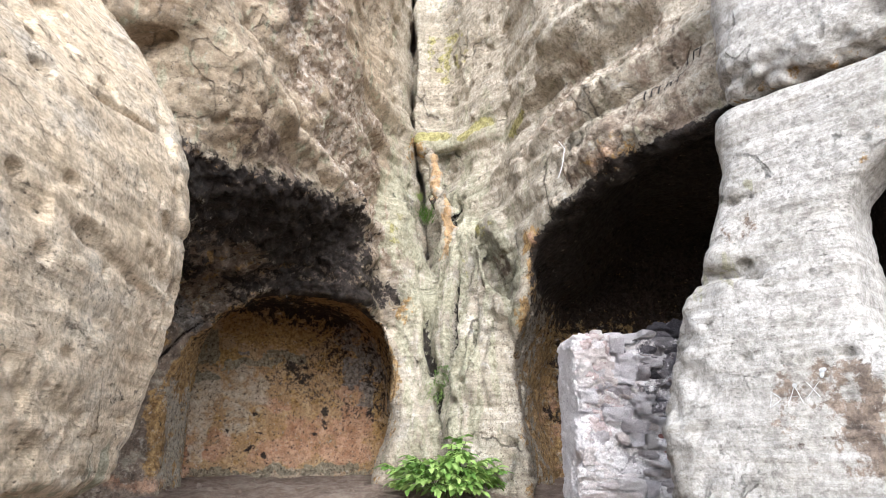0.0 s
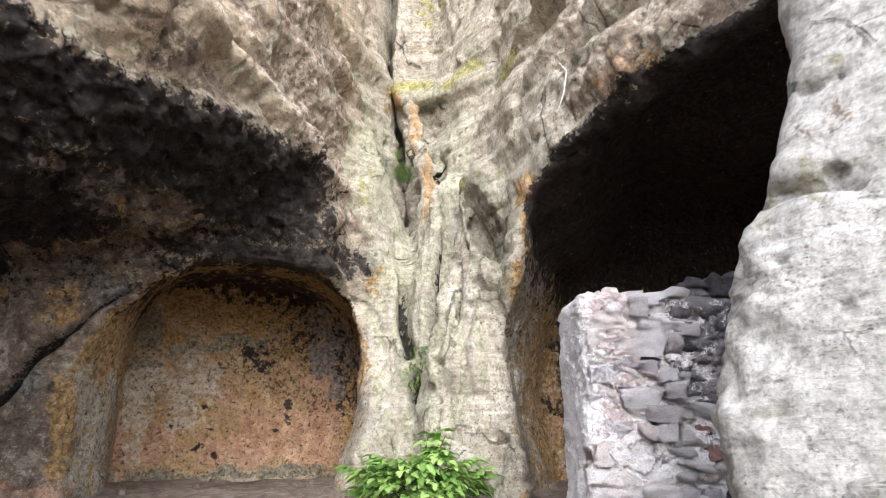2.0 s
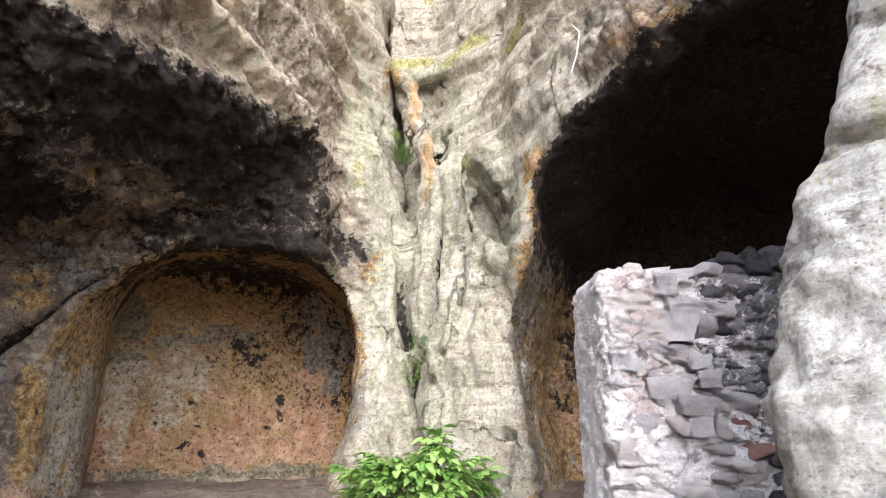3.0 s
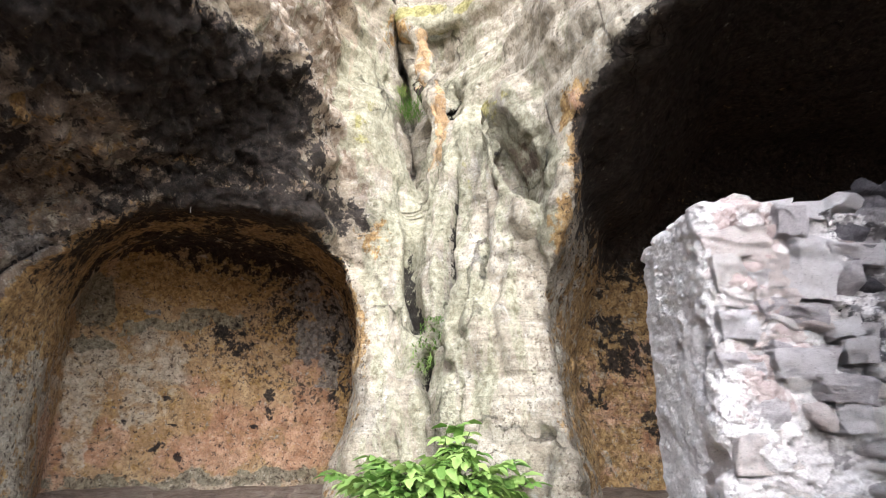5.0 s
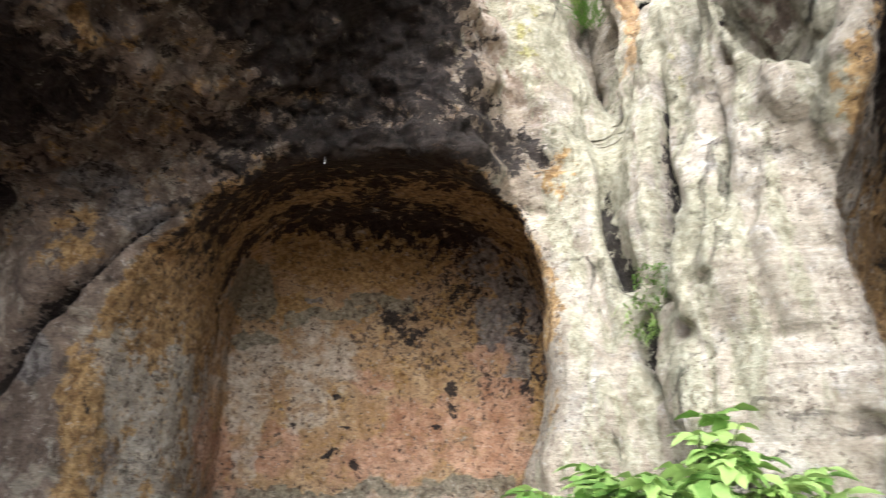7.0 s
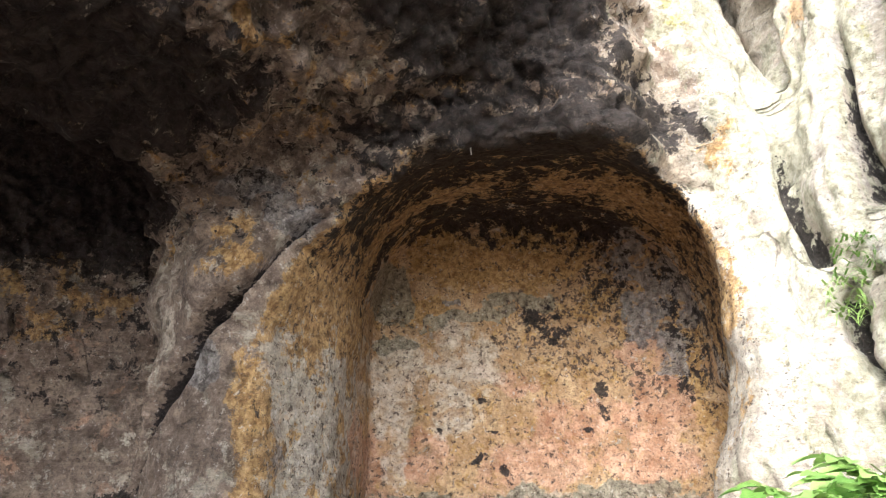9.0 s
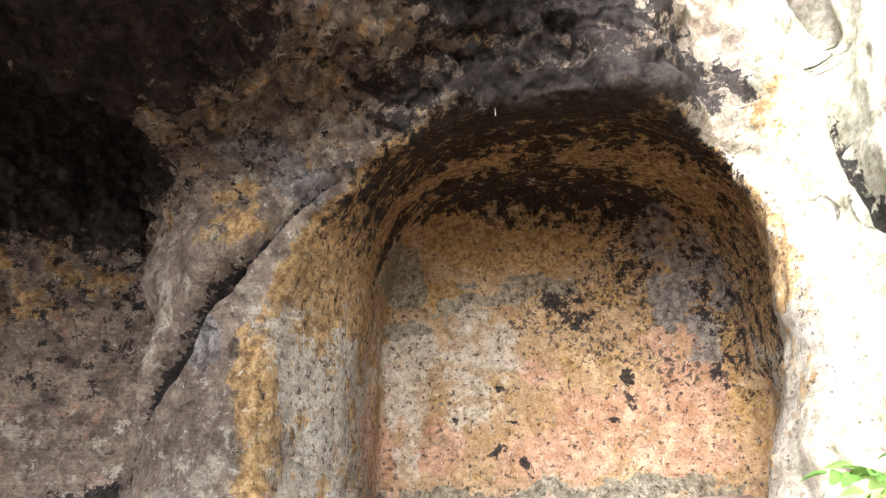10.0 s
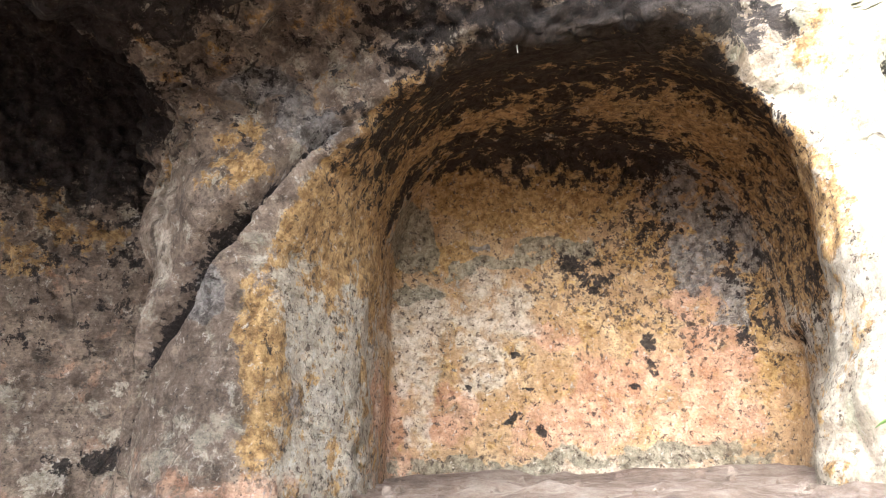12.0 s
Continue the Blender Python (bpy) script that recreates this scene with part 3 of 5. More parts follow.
d -= groove(wavy, [(-1.6, 4.95, 3.75), (-1.42, 5.5, 3.45), (-1.25, 6.0, 3.1), (-1.2, 6.3, 2.9)], 0.08, 0.17, 0.6)
d -= groove(wavy, [(-2.25, 3.95, 2.8), (-2.08, 4.3, 3.05), (-1.95, 4.6, 3.6)], 0.08, 0.22, 0.6)
d -= groove(wavy, [(-1.15, 6.3, 3.5), (-1.1, 6.7, 3.25), (-0.95, 7.2, 3.15)], 0.07, 0.10, 0.6)

d -= groove(wavy, [(-0.45, 7.75, 1.95), (-0.2, 7.7, 1.9)], 0.04, 0.05)
d += groove(wavy, [(0.42, 7.4, 2.2), (0.45, 7.2, 1.6), (0.4, 7.0, 1.0)], 0.07, 0.05)

across, into = niche_plan(x, y)
plaster = in_niche * step(1.25, 1.5, into)
vault = in_niche * (1 - step(1.25, 1.5, into))
# the ridge between the vault and the back, and the hollow beside the jamb
ridge = np.exp(-(((into - 1.0 + 0.10 * fbm(p, 2.0, 2)) / np.interp(across, [0.3, 1.0, 1.7], [0.15, 0.16, 0.27])) ** 2)) * vault * step(0.9, 1.3, z)
d += 0.01 * ridge
scoop = groove(p, [(-0.76, 9.05, 0.72), (-0.78, 9.12, 0.5), (-0.8, 9.05, 0.2)], 0.08, 0.2)
d -= scoop
d += in_niche * (0.010 * fbm(p, 5.0, 3, shift=71.0) + 0.006 * fbm(p, 17.0, 2, shift=75.0))
striped = p @ np.array([[0.6, 0, 0], [0, 0.6, 0.25], [0, 0.25, 1.0]], np.float32)
d += vault * 0.014 * fbm(striped, 9.0, 3, shift=81.0)
peeled = patches(across, z, [(1.62, 0.54, 0.5, 0.25, 0), (1.23, 0.85, 0.45, 0.2, 0), (0.6, 1.2, 0.5, 0.4, 0)]) * plaster
d += 0.012 * peeled

hole = np.sqrt((x + 2.05) ** 2 + (y - 6.02) ** 2 + (z - 2.05) ** 2)
d -= 0.14 * step(0.13, 0.07, hole)
d += in_left * step(1.5, 1.9, z) * 0.05 * np.maximum(fbm(striped, 3.0, 3, shift=93.0), 0)

# ---- stains by their kinds, and light and shade painted with them ----
# smoke in the caves, with the shade of their unlit depths painted in
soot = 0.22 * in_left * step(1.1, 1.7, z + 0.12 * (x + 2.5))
# right cave black towards its top: unlit height put into the colour
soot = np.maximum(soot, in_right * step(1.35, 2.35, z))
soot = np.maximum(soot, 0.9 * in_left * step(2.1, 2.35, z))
soot = np.maximum(soot, 0.62 * blobs(p, [(-1.15, 7.2, 2.55, 0.45, 0.6, 0.5), (-0.95, 7.75, 2.1, 0.5, 0.4, 0.25), (-1.7, 7.35, 2.1, 1.1, 0.5, 0.2), (-1.2, 7.6, 2.05, 0.6, 0.35, 0.2)], 0.15))
soot = np.maximum(soot, 0.95 * blobs(p, [(-4.3, 6.7, 2.0, 0.95, 1.0, 0.5), (-1.6, 7.5, 2.02, 0.85, 0.3, 0.16)], 0.15))
soot = np.maximum(soot, 0.66 * blobs(p, [(-1.5, 7.3, 2.12, 0.95, 0.5, 0.26)], 0.15))
soot = np.maximum(soot, 0.95 * in_left * blobs(p, [(-2.2, 5.0, 2.4, 0.9, 0.9, 0.5), (-1.9, 5.6, 2.5, 0.7, 0.8, 0.4)], 0.15))
soot = np.maximum(soot, 0.62 * blobs(p, [(-2.64, 7.05, 0.55, 0.05, 0.2, 0.4), (-2.69, 7.02, 0.5, 0.07, 0.2, 0.3), (-3.9, 7.2, 0.12, 0.4, 0.3, 0.1), (-3.85, 7.2, 0.35, 0.15, 0.3, 0.2)], 0.1))
soot = np.maximum(soot, in_right * patches(x, z, [(1.75, 1.15, 0.3, 0.22, 0), (1.55, 1.45, 0.25, 0.12, 0), (2.3, 1.3, 0.3, 0.12, 0), (2.0, 0.5, 0.08, 0.25, 20), (1.45, 0.8, 0.12, 0.14, 0)]) * 0.6)
# left chamber and its ceiling blackened: shade of the deep recess painted on
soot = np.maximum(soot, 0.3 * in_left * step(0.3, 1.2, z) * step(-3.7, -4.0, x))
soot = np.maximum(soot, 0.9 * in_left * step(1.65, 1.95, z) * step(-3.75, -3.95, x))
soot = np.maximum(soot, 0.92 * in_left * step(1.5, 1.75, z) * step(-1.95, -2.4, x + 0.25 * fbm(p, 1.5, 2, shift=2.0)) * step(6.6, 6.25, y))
# smoke in the recess: the vault, the cove over the plaster, blots on it
soot = np.maximum(soot, vault * step(1.1, 1.8, z) * (0.68 - 0.7 * ridge * (1 - np.exp(-(((across - 1.15) / 0.22) ** 2)))))
soot = np.maximum(soot, in_niche * step(1.95, 2.15, z + 0.12 * fbm(p, 3.0, 2, shift=6.0)) * (0.75 - 0.6 * ridge))
soot = np.maximum(soot, 0.62 * plaster * patches(across, z, [(1.36, 1.29, 0.13, 0.07, -30), (1.24, 1.42, 0.09, 0.13, 0), (1.75, 0.69, 0.04, 0.11, 20), (1.75, 0.86, 0.05, 0.09, 0), (1.62, 0.57, 0.07, 0.03, 0), (0.82, 0.36, 0.12, 0.03, 8), (0.88, 0.55, 0.04, 0.025, 0), (0.83, 0.81, 0.03, 0.025, 0), (0.66, 0.84, 0.03, 0.025, 0), (0.51, 0.59, 0.03, 0.025, 0), (1.0, 0.25, 0.04, 0.09, 25)], 0.45))
soot = np.maximum(soot, 0.36 * plaster * patches(across, z, [(1.42, 1.42, 0.2, 0.2, 0), (1.83, 1.7, 0.2, 0.28, 0), (2.3, 1.9, 0.3, 0.2, 0), (2.35, 1.4, 0.1, 0.5, 0), (1.6, 2.0, 0.6, 0.12, 0)]))
pepper = 0.45 * plaster * patches(across, z, [(1.40, 1.42, 0.28, 0.25, 0), (1.58, 1.58, 0.24, 0.30, 0), (1.83, 1.69, 0.24, 0.30, 0), (2.02, 1.35, 0.27, 0.19, 0), (1.74, 1.99, 0.45, 0.13, 0), (1.61, 1.12, 0.35, 0.18, -10), (0.96, 2.09, 0.38, 0.10, 0), (2.04, 0.91, 0.19, 0.19, 0), (1.11, 1.28, 0.24, 0.12, 0)])
soot = np.maximum(soot, 0.34 * in_niche * step(2.1, 2.3, across) * step(0.5, 0.9, into) * step(0.5, 0.8, z))
pepper = np.maximum(pepper, 0.40 * in_niche * step(2.15, 2.3, across) * step(0.5, 0.9, z))
pepper = np.maximum(pepper, 0.24 * in_niche + 0.2 * in_right)
ochre = (0.35 + 0.4 * step(7.2, 8.3, y)) * in_right + in_niche * (ridge * step(1.3, 1.6, z) * (0.95 - 0.7 * np.exp(-(((across - 1.15) / 0.22) ** 2))) + 0.55 * vault * step(0.7, 1.3, z)) + 0.42 * vault
ochre = np.maximum(ochre, 0.85 * plaster * patches(across, z, [(0.62, 1.91, 0.40, 0.20, 0), (1.29, 1.94, 0.49, 0.20, 0), (1.42, 1.82, 0.14, 0.18, 0), (0.40, 1.52, 0.29, 0.15, 0), (1.07, 1.75, 0.33, 0.11, 10), (1.74, 1.57, 0.16, 0.19, 0), (2.35, 1.0, 0.1, 0.6, 0)]))
ochre = np.maximum(ochre, 0.38 * plaster)
ochre = np.maximum(ochre, 0.64 * blobs(p, [(-2.78, 6.9, 0.55, 0.15, 0.25, 0.42), (-2.95, 6.85, 1.46, 0.13, 0.25, 0.2), (-2.6, 7.02, 1.5, 0.05, 0.2, 0.05), (-2.68, 6.97, 0.95, 0.10, 0.2, 0.12), (0.87, 6.5, 2.28, 0.13, 0.35, 0.2), (0.92, 6.7, 2.0, 0.12, 0.35, 0.3), (0.85, 6.75, 1.6, 0.06, 0.25, 0.3), (-1.65, 7.0, 2.3, 0.15, 0.2, 0.1), (-1.45, 7.05, 2.35, 0.08, 0.2, 0.1)], 0.08))
ochre = np.maximum(ochre, 0.45 * blobs(p, [(-4.4, 6.9, 1.35, 0.5, 0.5, 0.35), (-0.45, 7.75, 1.95, 0.25, 0.3, 0.25), (-0.3, 8.6, 4.35, 0.2, 0.2, 0.3), (1.5, 5.3, 2.75, 0.3, 0.4, 0.15)], 0.1))
ochre = np.maximum(ochre, 0.30 * in_left * step(1.3, 1.7, z))
ochre = np.maximum(ochre, 0.8 * step(0.2, 0.16, hole) * step(0.08, 0.12, hole) * step(2.15, 2.0, z))
rust = 0.75 * plaster * patches(across, z, [(1.62, 0.54, 0.56, 0.28, 0), (2.13, 0.71, 0.26, 0.26, 0), (1.23, 0.29, 0.48, 0.16, 0), (2.04, 0.33, 0.32, 0.20, 0), (0.37, 0.41, 0.23, 0.22, 0), (-0.12, 0.33, 0.15, 0.22, 0), (2.07, 1.10, 0.19, 0.16, 0), (1.01, 0.94, 0.27, 0.09, -15)])
rust = np.maximum(rust, 0.55 * in_niche * step(0.3, 0.1, across) * step(0.8, 1.2, into) * step(1.0, 0.5, z))
rust = np.maximum(rust, 0.2 * in_left * step(1.6, 1.2, z) * step(-3.8, -4.0, x))
rust = np.maximum(rust, 0.45 * blobs(p, [(2.0, 8.8, 0.7, 0.8, 0.8, 0.7), (-3.0, 6.8, 0.05, 0.5, 0.5, 0.1), (0.9, 6.45, 2.28, 0.12, 0.3, 0.15), (1.36, 5.2, 2.72, 0.15, 0.3, 0.14)], 0.15))
pale = 0.68 * plaster * patches(across, z, [(0.27, 1.09, 0.38, 0.26, 0), (0.60, 1.28, 0.24, 0.21, 0), (0.09, 0.78, 0.22, 0.27, 0), (0.12, 0.38, 0.14, 0.22, -20), (0.61, 0.76, 0.21, 0.27, 0), (0.79, 1.07, 0.24, 0.24, 0), (1.3, 0.05, 1.0, 0.1, 0)])
pale = np.maximum(pale, 0.6 * blobs(p, [(-3.42, 6.87, 1.25, 0.16, 0.3, 0.3), (-3.3, 6.85, 1.05, 0.12, 0.3, 0.12)], 0.1))
pale = np.maximum(pale, 0.24 * blobs(p, [(-0.35, 7.7, 1.5, 0.3, 0.4, 0.7), (0.6, 6.9, 1.2, 0.25, 0.3, 0.5), (-0.55, 7.9, 2.4, 0.2, 0.3, 0.5), (0.55, 6.9, 0.6, 0.3, 0.4, 0.4), (-2.2, 6.75, 1.95, 0.6, 0.5, 0.25), (-2.5, 6.6, 2.0, 0.4, 0.4, 0.2)], 0.12))
pale = np.maximum(pale, 0.42 * blobs(p, [(0.8, 6.9, 3.3, 0.5, 0.8, 0.9), (0.1, 8.3, 5.3, 0.8, 0.8, 0.8)], 0.2))
# upper right wall lightened: light it lacks is put into the colour
pale = np.maximum(pale, 0.5 * walls * step(0.0, 0.5, x) * step(2.3, 3.0, z))
olive = 0.8 * plaster * patches(across, z, [(0.7, 0.08, 0.8, 0.08, 0), (1.9, 0.1, 0.5, 0.07, 0), (0.14, 1.66, 0.19, 0.26, 0), (1.05, 1.53, 0.48, 0.09, 12), (0.52, 1.45, 0.32, 0.06, 5), (0.17, 1.26, 0.18, 0.08, 0)])
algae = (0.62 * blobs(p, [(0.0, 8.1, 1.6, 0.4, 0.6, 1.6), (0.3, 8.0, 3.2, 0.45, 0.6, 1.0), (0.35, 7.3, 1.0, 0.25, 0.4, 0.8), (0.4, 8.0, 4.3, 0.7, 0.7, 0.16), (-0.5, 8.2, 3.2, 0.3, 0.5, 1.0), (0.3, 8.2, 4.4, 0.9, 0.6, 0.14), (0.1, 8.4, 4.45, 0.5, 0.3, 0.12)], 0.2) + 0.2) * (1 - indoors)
slate = 0.8 * blobs(p, [(-4.2, 7.0, 0.9, 0.6, 0.5, 0.4)], 0.12)
# one spot here darkens the post's pocket: shade put into the colour
slate = np.maximum(slate, 0.6 * blobs(p, [(1.75, 4.8, 3.1, 0.5, 0.6, 0.45), (1.3, 5.4, 2.9, 0.4, 0.8, 0.3), (0.55, 7.2, 2.05, 0.18, 0.3, 0.3), (-1.6, 5.5, 2.75, 0.4, 0.8, 0.2)], 0.15))
slate = np.maximum(slate, 0.72 * in_left)
grit = (0.75 * blobs(p, [(-1.0, 6.9, 3.6, 0.5, 1.1, 1.0), (-1.3, 5.8, 4.2, 0.5, 0.8, 0.7), (1.15, 6.3, 3.7, 0.5, 0.8, 0.5), (-0.7, 7.8, 2.9, 0.3, 0.4, 0.6), (1.5, 5.2, 3.8, 0.4, 0.6, 0.4)], 0.25)) * (1 - indoors)
d += 0.02 * grit * (2 * vnoise(p, 16.0, 6.0) - 1)
# more of it in the flutes' hollows: crevice shade put into the colour
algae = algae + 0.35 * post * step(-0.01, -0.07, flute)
# split, cracks and scoop blackened by depth: their shade put into the colour
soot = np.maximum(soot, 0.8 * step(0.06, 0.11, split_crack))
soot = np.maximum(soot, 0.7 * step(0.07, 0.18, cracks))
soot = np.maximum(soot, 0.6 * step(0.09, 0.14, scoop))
cream = 0.9 * plaster + 0.25 * vault
spur = blobs(p, [(0.05, 8.05, 2.95, 0.13, 0.35, 0.6), (-0.08, 8.2, 3.8, 0.10, 0.3, 0.4)], 0.03)
cream = np.maximum(cream, 0.62 * spur)
tan = 1.0 * walls * step(-0.4, -0.9, x)
# a thin brown veil: smoke, plus shade of caves and pocket put into colour
film = np.maximum((0.25 + 0.75 * in_left) * blobs(p, [(-1.3, 7.0, 2.5, 0.75, 1.0, 0.75), (-1.7, 6.2, 2.5, 0.8, 1.0, 0.6)], 0.15) * 0.62, blobs(p, [(-0.85, 7.8, 2.05, 0.4, 0.4, 0.4), (-1.0, 7.3, 2.65, 0.3, 0.4, 0.25)], 0.15) * 0.7)
film = np.maximum(film, 0.3 * in_left * step(1.0, 1.9, z))
film = np.maximum(film, in_left * step(-3.7, -4.0, x) * (0.25 + 0.2 * step(0.6, 1.0, z)))
film = np.maximum(film, 0.6 * blobs(p, [(-3.08, 6.9, 0.38, 0.3, 0.3, 0.55), (-3.5, 7.0, 0.2, 0.4, 0.4, 0.2)], 0.08))
# plaster dirtier at its foot; the right cave's dimness put into the colour
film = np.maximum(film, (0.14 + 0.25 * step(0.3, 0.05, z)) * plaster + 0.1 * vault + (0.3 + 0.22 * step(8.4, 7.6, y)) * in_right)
film = np.maximum(film, in_left * step(1.9, 1.5, z) * step(-2.2, -2.5, x) * (0.16 + 0.35 * fbm(p, 2.2, 3, shift=12.0)))
# the pocket: green growth, plus its own shade painted over the hollow
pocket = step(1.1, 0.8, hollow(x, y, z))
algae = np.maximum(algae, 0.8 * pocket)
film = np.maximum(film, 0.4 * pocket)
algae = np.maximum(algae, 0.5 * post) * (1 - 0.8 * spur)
blue = 0.75 * blobs(p, [(-2.62, 6.95, 1.62, 0.2, 0.3, 0.16), (-2.85, 6.9, 1.8, 0.2, 0.3, 0.1), (-3.05, 6.86, 0.88, 0.14, 0.2, 0.16), (-2.68, 7.0, 0.9, 0.05, 0.2, 0.15)], 0.1)
blue = np.maximum(blue, 0.62 * plaster * patches(across, z, [(2.14, 1.47, 0.25, 0.35, -10), (2.27, 1.08, 0.13, 0.24, 0), (2.03, 1.84, 0.32, 0.20, 0), (2.36, 1.58, 0.16, 0.38, 0), (0.65, 1.60, 0.09, 0.04, 0)]))
blue = np.maximum(blue, 0.25 * vault * step(0.4, 0.2, across) * step(0.9, 0.4, into) * step(1.3, 0.9, z))
moss = 0.8 * blobs(p, [(-0.1, 8.5, 4.5, 0.35, 0.3, 0.10), (0.5, 8.05, 4.42, 0.35, 0.4, 0.09), (0.85, 7.4, 4.15, 0.15, 0.3, 0.08)], 0.08)
moss = np.maximum(moss, 0.4 * blobs(p, [(0.15, 8.6, 5.9, 0.5, 0.4, 0.6), (-0.55, 8.0, 2.9, 0.12, 0.3, 0.4), (0.25, 7.9, 2.4, 0.12, 0.3, 0.4), (0.4, 7.2, 2.8, 0.2, 0.4, 0.3)], 0.15))
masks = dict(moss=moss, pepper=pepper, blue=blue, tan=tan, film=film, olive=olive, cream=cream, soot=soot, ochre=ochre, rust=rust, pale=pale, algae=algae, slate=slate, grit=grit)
wall = tagged(solid_mesh("wall_cliff", p + nrm * d[:, None], q, ROCK, **masks), "weathered cream sandstone cliff with two caves dark with smoke and painted shade", "cliff", kind="structure")


# ---- the free-standing masses in front ----
def rounded_box(X, Y, Z, centre, half, r):
    a = [np.abs(v - c) - h + r for v, c, h in zip((X, Y, Z), centre, half)]
    out = np.sqrt(sum(np.maximum(v, 0) ** 2 for v in a)) - r
    return out + np.minimum(np.maximum(np.maximum(a[0], a[1]), a[2]), 0)


def left_pillar():
    X, Y, Z = grid((-4.2, 0.9, -1.6), (-1.0, 3.9, 3.4), 0.032)
    face = X + 1.36 + 0.16 * step(1.3, 0.0, Z) * step(2.2, 3.3, Y)
    body = smax(smax(face, Y - 3.5 + 0.15 * step(0.8, 0.0, Z), 0.2), np.maximum(-4.0 - X, 1.1 - Y), 0.3)
    body = body + 0.35 * step(0.16, -0.1, Z)
    top = smax((1.37 * (X + 1.42) + Z - 1.95 + 0.5 * np.maximum(3.3 - Y, 0)) * np.float32(0.6), Z - 3.05, 0.5)
    return skin(smax(body, top, 0.35), X, Y, Z)


def right_pillar():
    X, Y, Z = grid((0.9, 1.6, -1.6), (4.4, 5.6, 2.6), 0.04)
    s, t = 0.67 * X - 0.74 * Y, 0.74 * X + 0.67 * Y
    edge = -2.3 + 0.36 * step(0.3, 2.1, Z) * 1.2
    body = smax(smax(edge - s, s - 0.15, 0.2), smax(3.68 + 0.1 * (Z - 0.5) - t, t - 4.35, 0.3), 0.3)
    body = body + 0.04 * np.exp(-(((Z - 1.26 - 0.1 * (s + 1.8)) / 0.035) ** 2)) * step(-1.3, -1.7, s)
    body = smax(body, Z - 2.4, 0.12)
    hole = np.sqrt(((s + 0.48 - 0.15 * step(0.9, 0.5, Z)) / 0.64) ** 2 + (np.maximum(np.abs(Z - 1.22) - 0.28, 0) / 0.36) ** 2) - 1
    return skin(smax(body, -hole * np.float32(0.4), 0.08), X, Y, Z)


def right_slab():
    X, Y, Z = grid((0.9, 1.6, 2.1), (5.2, 6.4, 6.4), 0.045)
    s, t = 0.67 * X - 0.74 * Y, 0.74 * X + 0.67 * Y
    body = smax(smax(-1.78 - s, s - 0.1, 0.2), smax(3.86 - t, t - 5.6, 0.3), 0.3)
    return skin(smax(body, smax(2.44 - Z, Z - 4.0, 0.3), 0.2), X, Y, Z)


for make, name, mat, label in (
    (left_pillar, "rock_pillar", TAN, "massive tan pitted sandstone pillar beside the cave mouth"),
    (right_pillar, "rock_pillar", GREY, "pale grey sandstone pillar with a window opening and scratched marks"),
    (right_slab, "rock_slab", GREY, "pale overhanging sandstone block resting on the pillar"),
):
    p, q = make()
    p = relax(p, q, 1)
    p, q = split(p, q)
    nrm, d = weathered(p, q, 0.018, 0.3 if mat == TAN else 0.2, 0.04 if mat == TAN else 0.004)
    bedded = p * np.array([0.2, 0.2, 1.0], np.float32)
    d += 0.012 * fbm(bedded, 7.0, 3, shift=61.0) + 0.008 * fbm(bedded, 22.0, 2, shift=64.0)
    pits = []
    if name == "rock_pillar" and mat == GREY:
        s = 0.67 * p[:, 0] - 0.74 * p[:, 1]
        d += step(-1.75, -2.1, s) * (0.05 * fbm(p, 3.5, 3, shift=52.0) + 0.02 * fbm(p, 11.0, 2, shift=53.0))
        d -= groove(p, [(1.45, 4.05, 1.30), (1.54, 3.98, 1.28), (1.66, 3.81, 1.25), (1.71, 3.72, 1.22)], 0.028, 0.07, 0.8)
        d += groove(p, [(1.45, 4.05, 1.42), (1.6, 3.9, 1.38)], 0.07, 0.03, 0.8)
        d -= groove(p, [(1.55, 4.0, 1.75), (1.7, 3.83, 1.71), (1.76, 3.76, 1.72)], 0.022, 0.05, 0.8)
        d -= groove(p, [(1.72, 3.86, 1.62), (1.95, 3.6, 1.58), (2.1, 3.4, 1.66)], 0.008, 0.012, 0.8)
        d += 0.02 * step(1.24, 1.20, p[:, 2]) * step(-1.2, -1.6, s)
        pits = [(2.19, 3.3, 1.87, 0.03), (1.68, 3.79, 1.30, 0.045), (1.48, 3.92, 0.97, 0.03), (1.93, 3.39, 0.73, 0.04), (1.7, 3.75, 0.95, 0.025), (1.85, 3.5, 1.1, 0.025), (1.6, 3.75, 0.75, 0.03)]
    if name == "rock_slab":
        low = step(2.85, 2.5, p[:, 2])
        d += low * (0.06 * fbm(p, 4.0, 3, shift=55.0) + 0.03 * fbm(p, 12.0, 2, shift=56.0) - 0.04 * step(0.6, 0.7, vnoise(p, 9.0, 4.0)))
    if mat == TAN:
        low = step(1.4, 0.6, p[:, 2])
        swarm = step(0.45, 0.6, vnoise(bedded, 3.0, 8.0)) * (0.25 + 0.75 * low)
        d -= swarm * (0.022 * step(0.70, 0.75, vnoise(p, 15.0, 2.0)) + 0.018 * step(0.68, 0.73, vnoise(p, 31.0, 12.0)))
        d -= 0.012 * step(0.60, 0.64, vnoise(bedded, 11.0, 22.0)) * step(0.5, 0.6, vnoise(p, 1.6, 31.0))
        d -= groove(p, [(-1.52, 2.53, 1.65), (-1.5, 2.68, 1.66), (-1.48, 2.83, 1.69), (-1.47, 3.0, 1.72), (-1.47, 3.17, 1.78), (-1.45, 3.4, 1.72)], 0.016, 0.05, 0.8)
        d -= groove(p, [(-1.37, 2.3, 0.98), (-1.37, 2.7, 0.95), (-1.38, 3.1, 0.9)], 0.03, 0.03, 0.8)
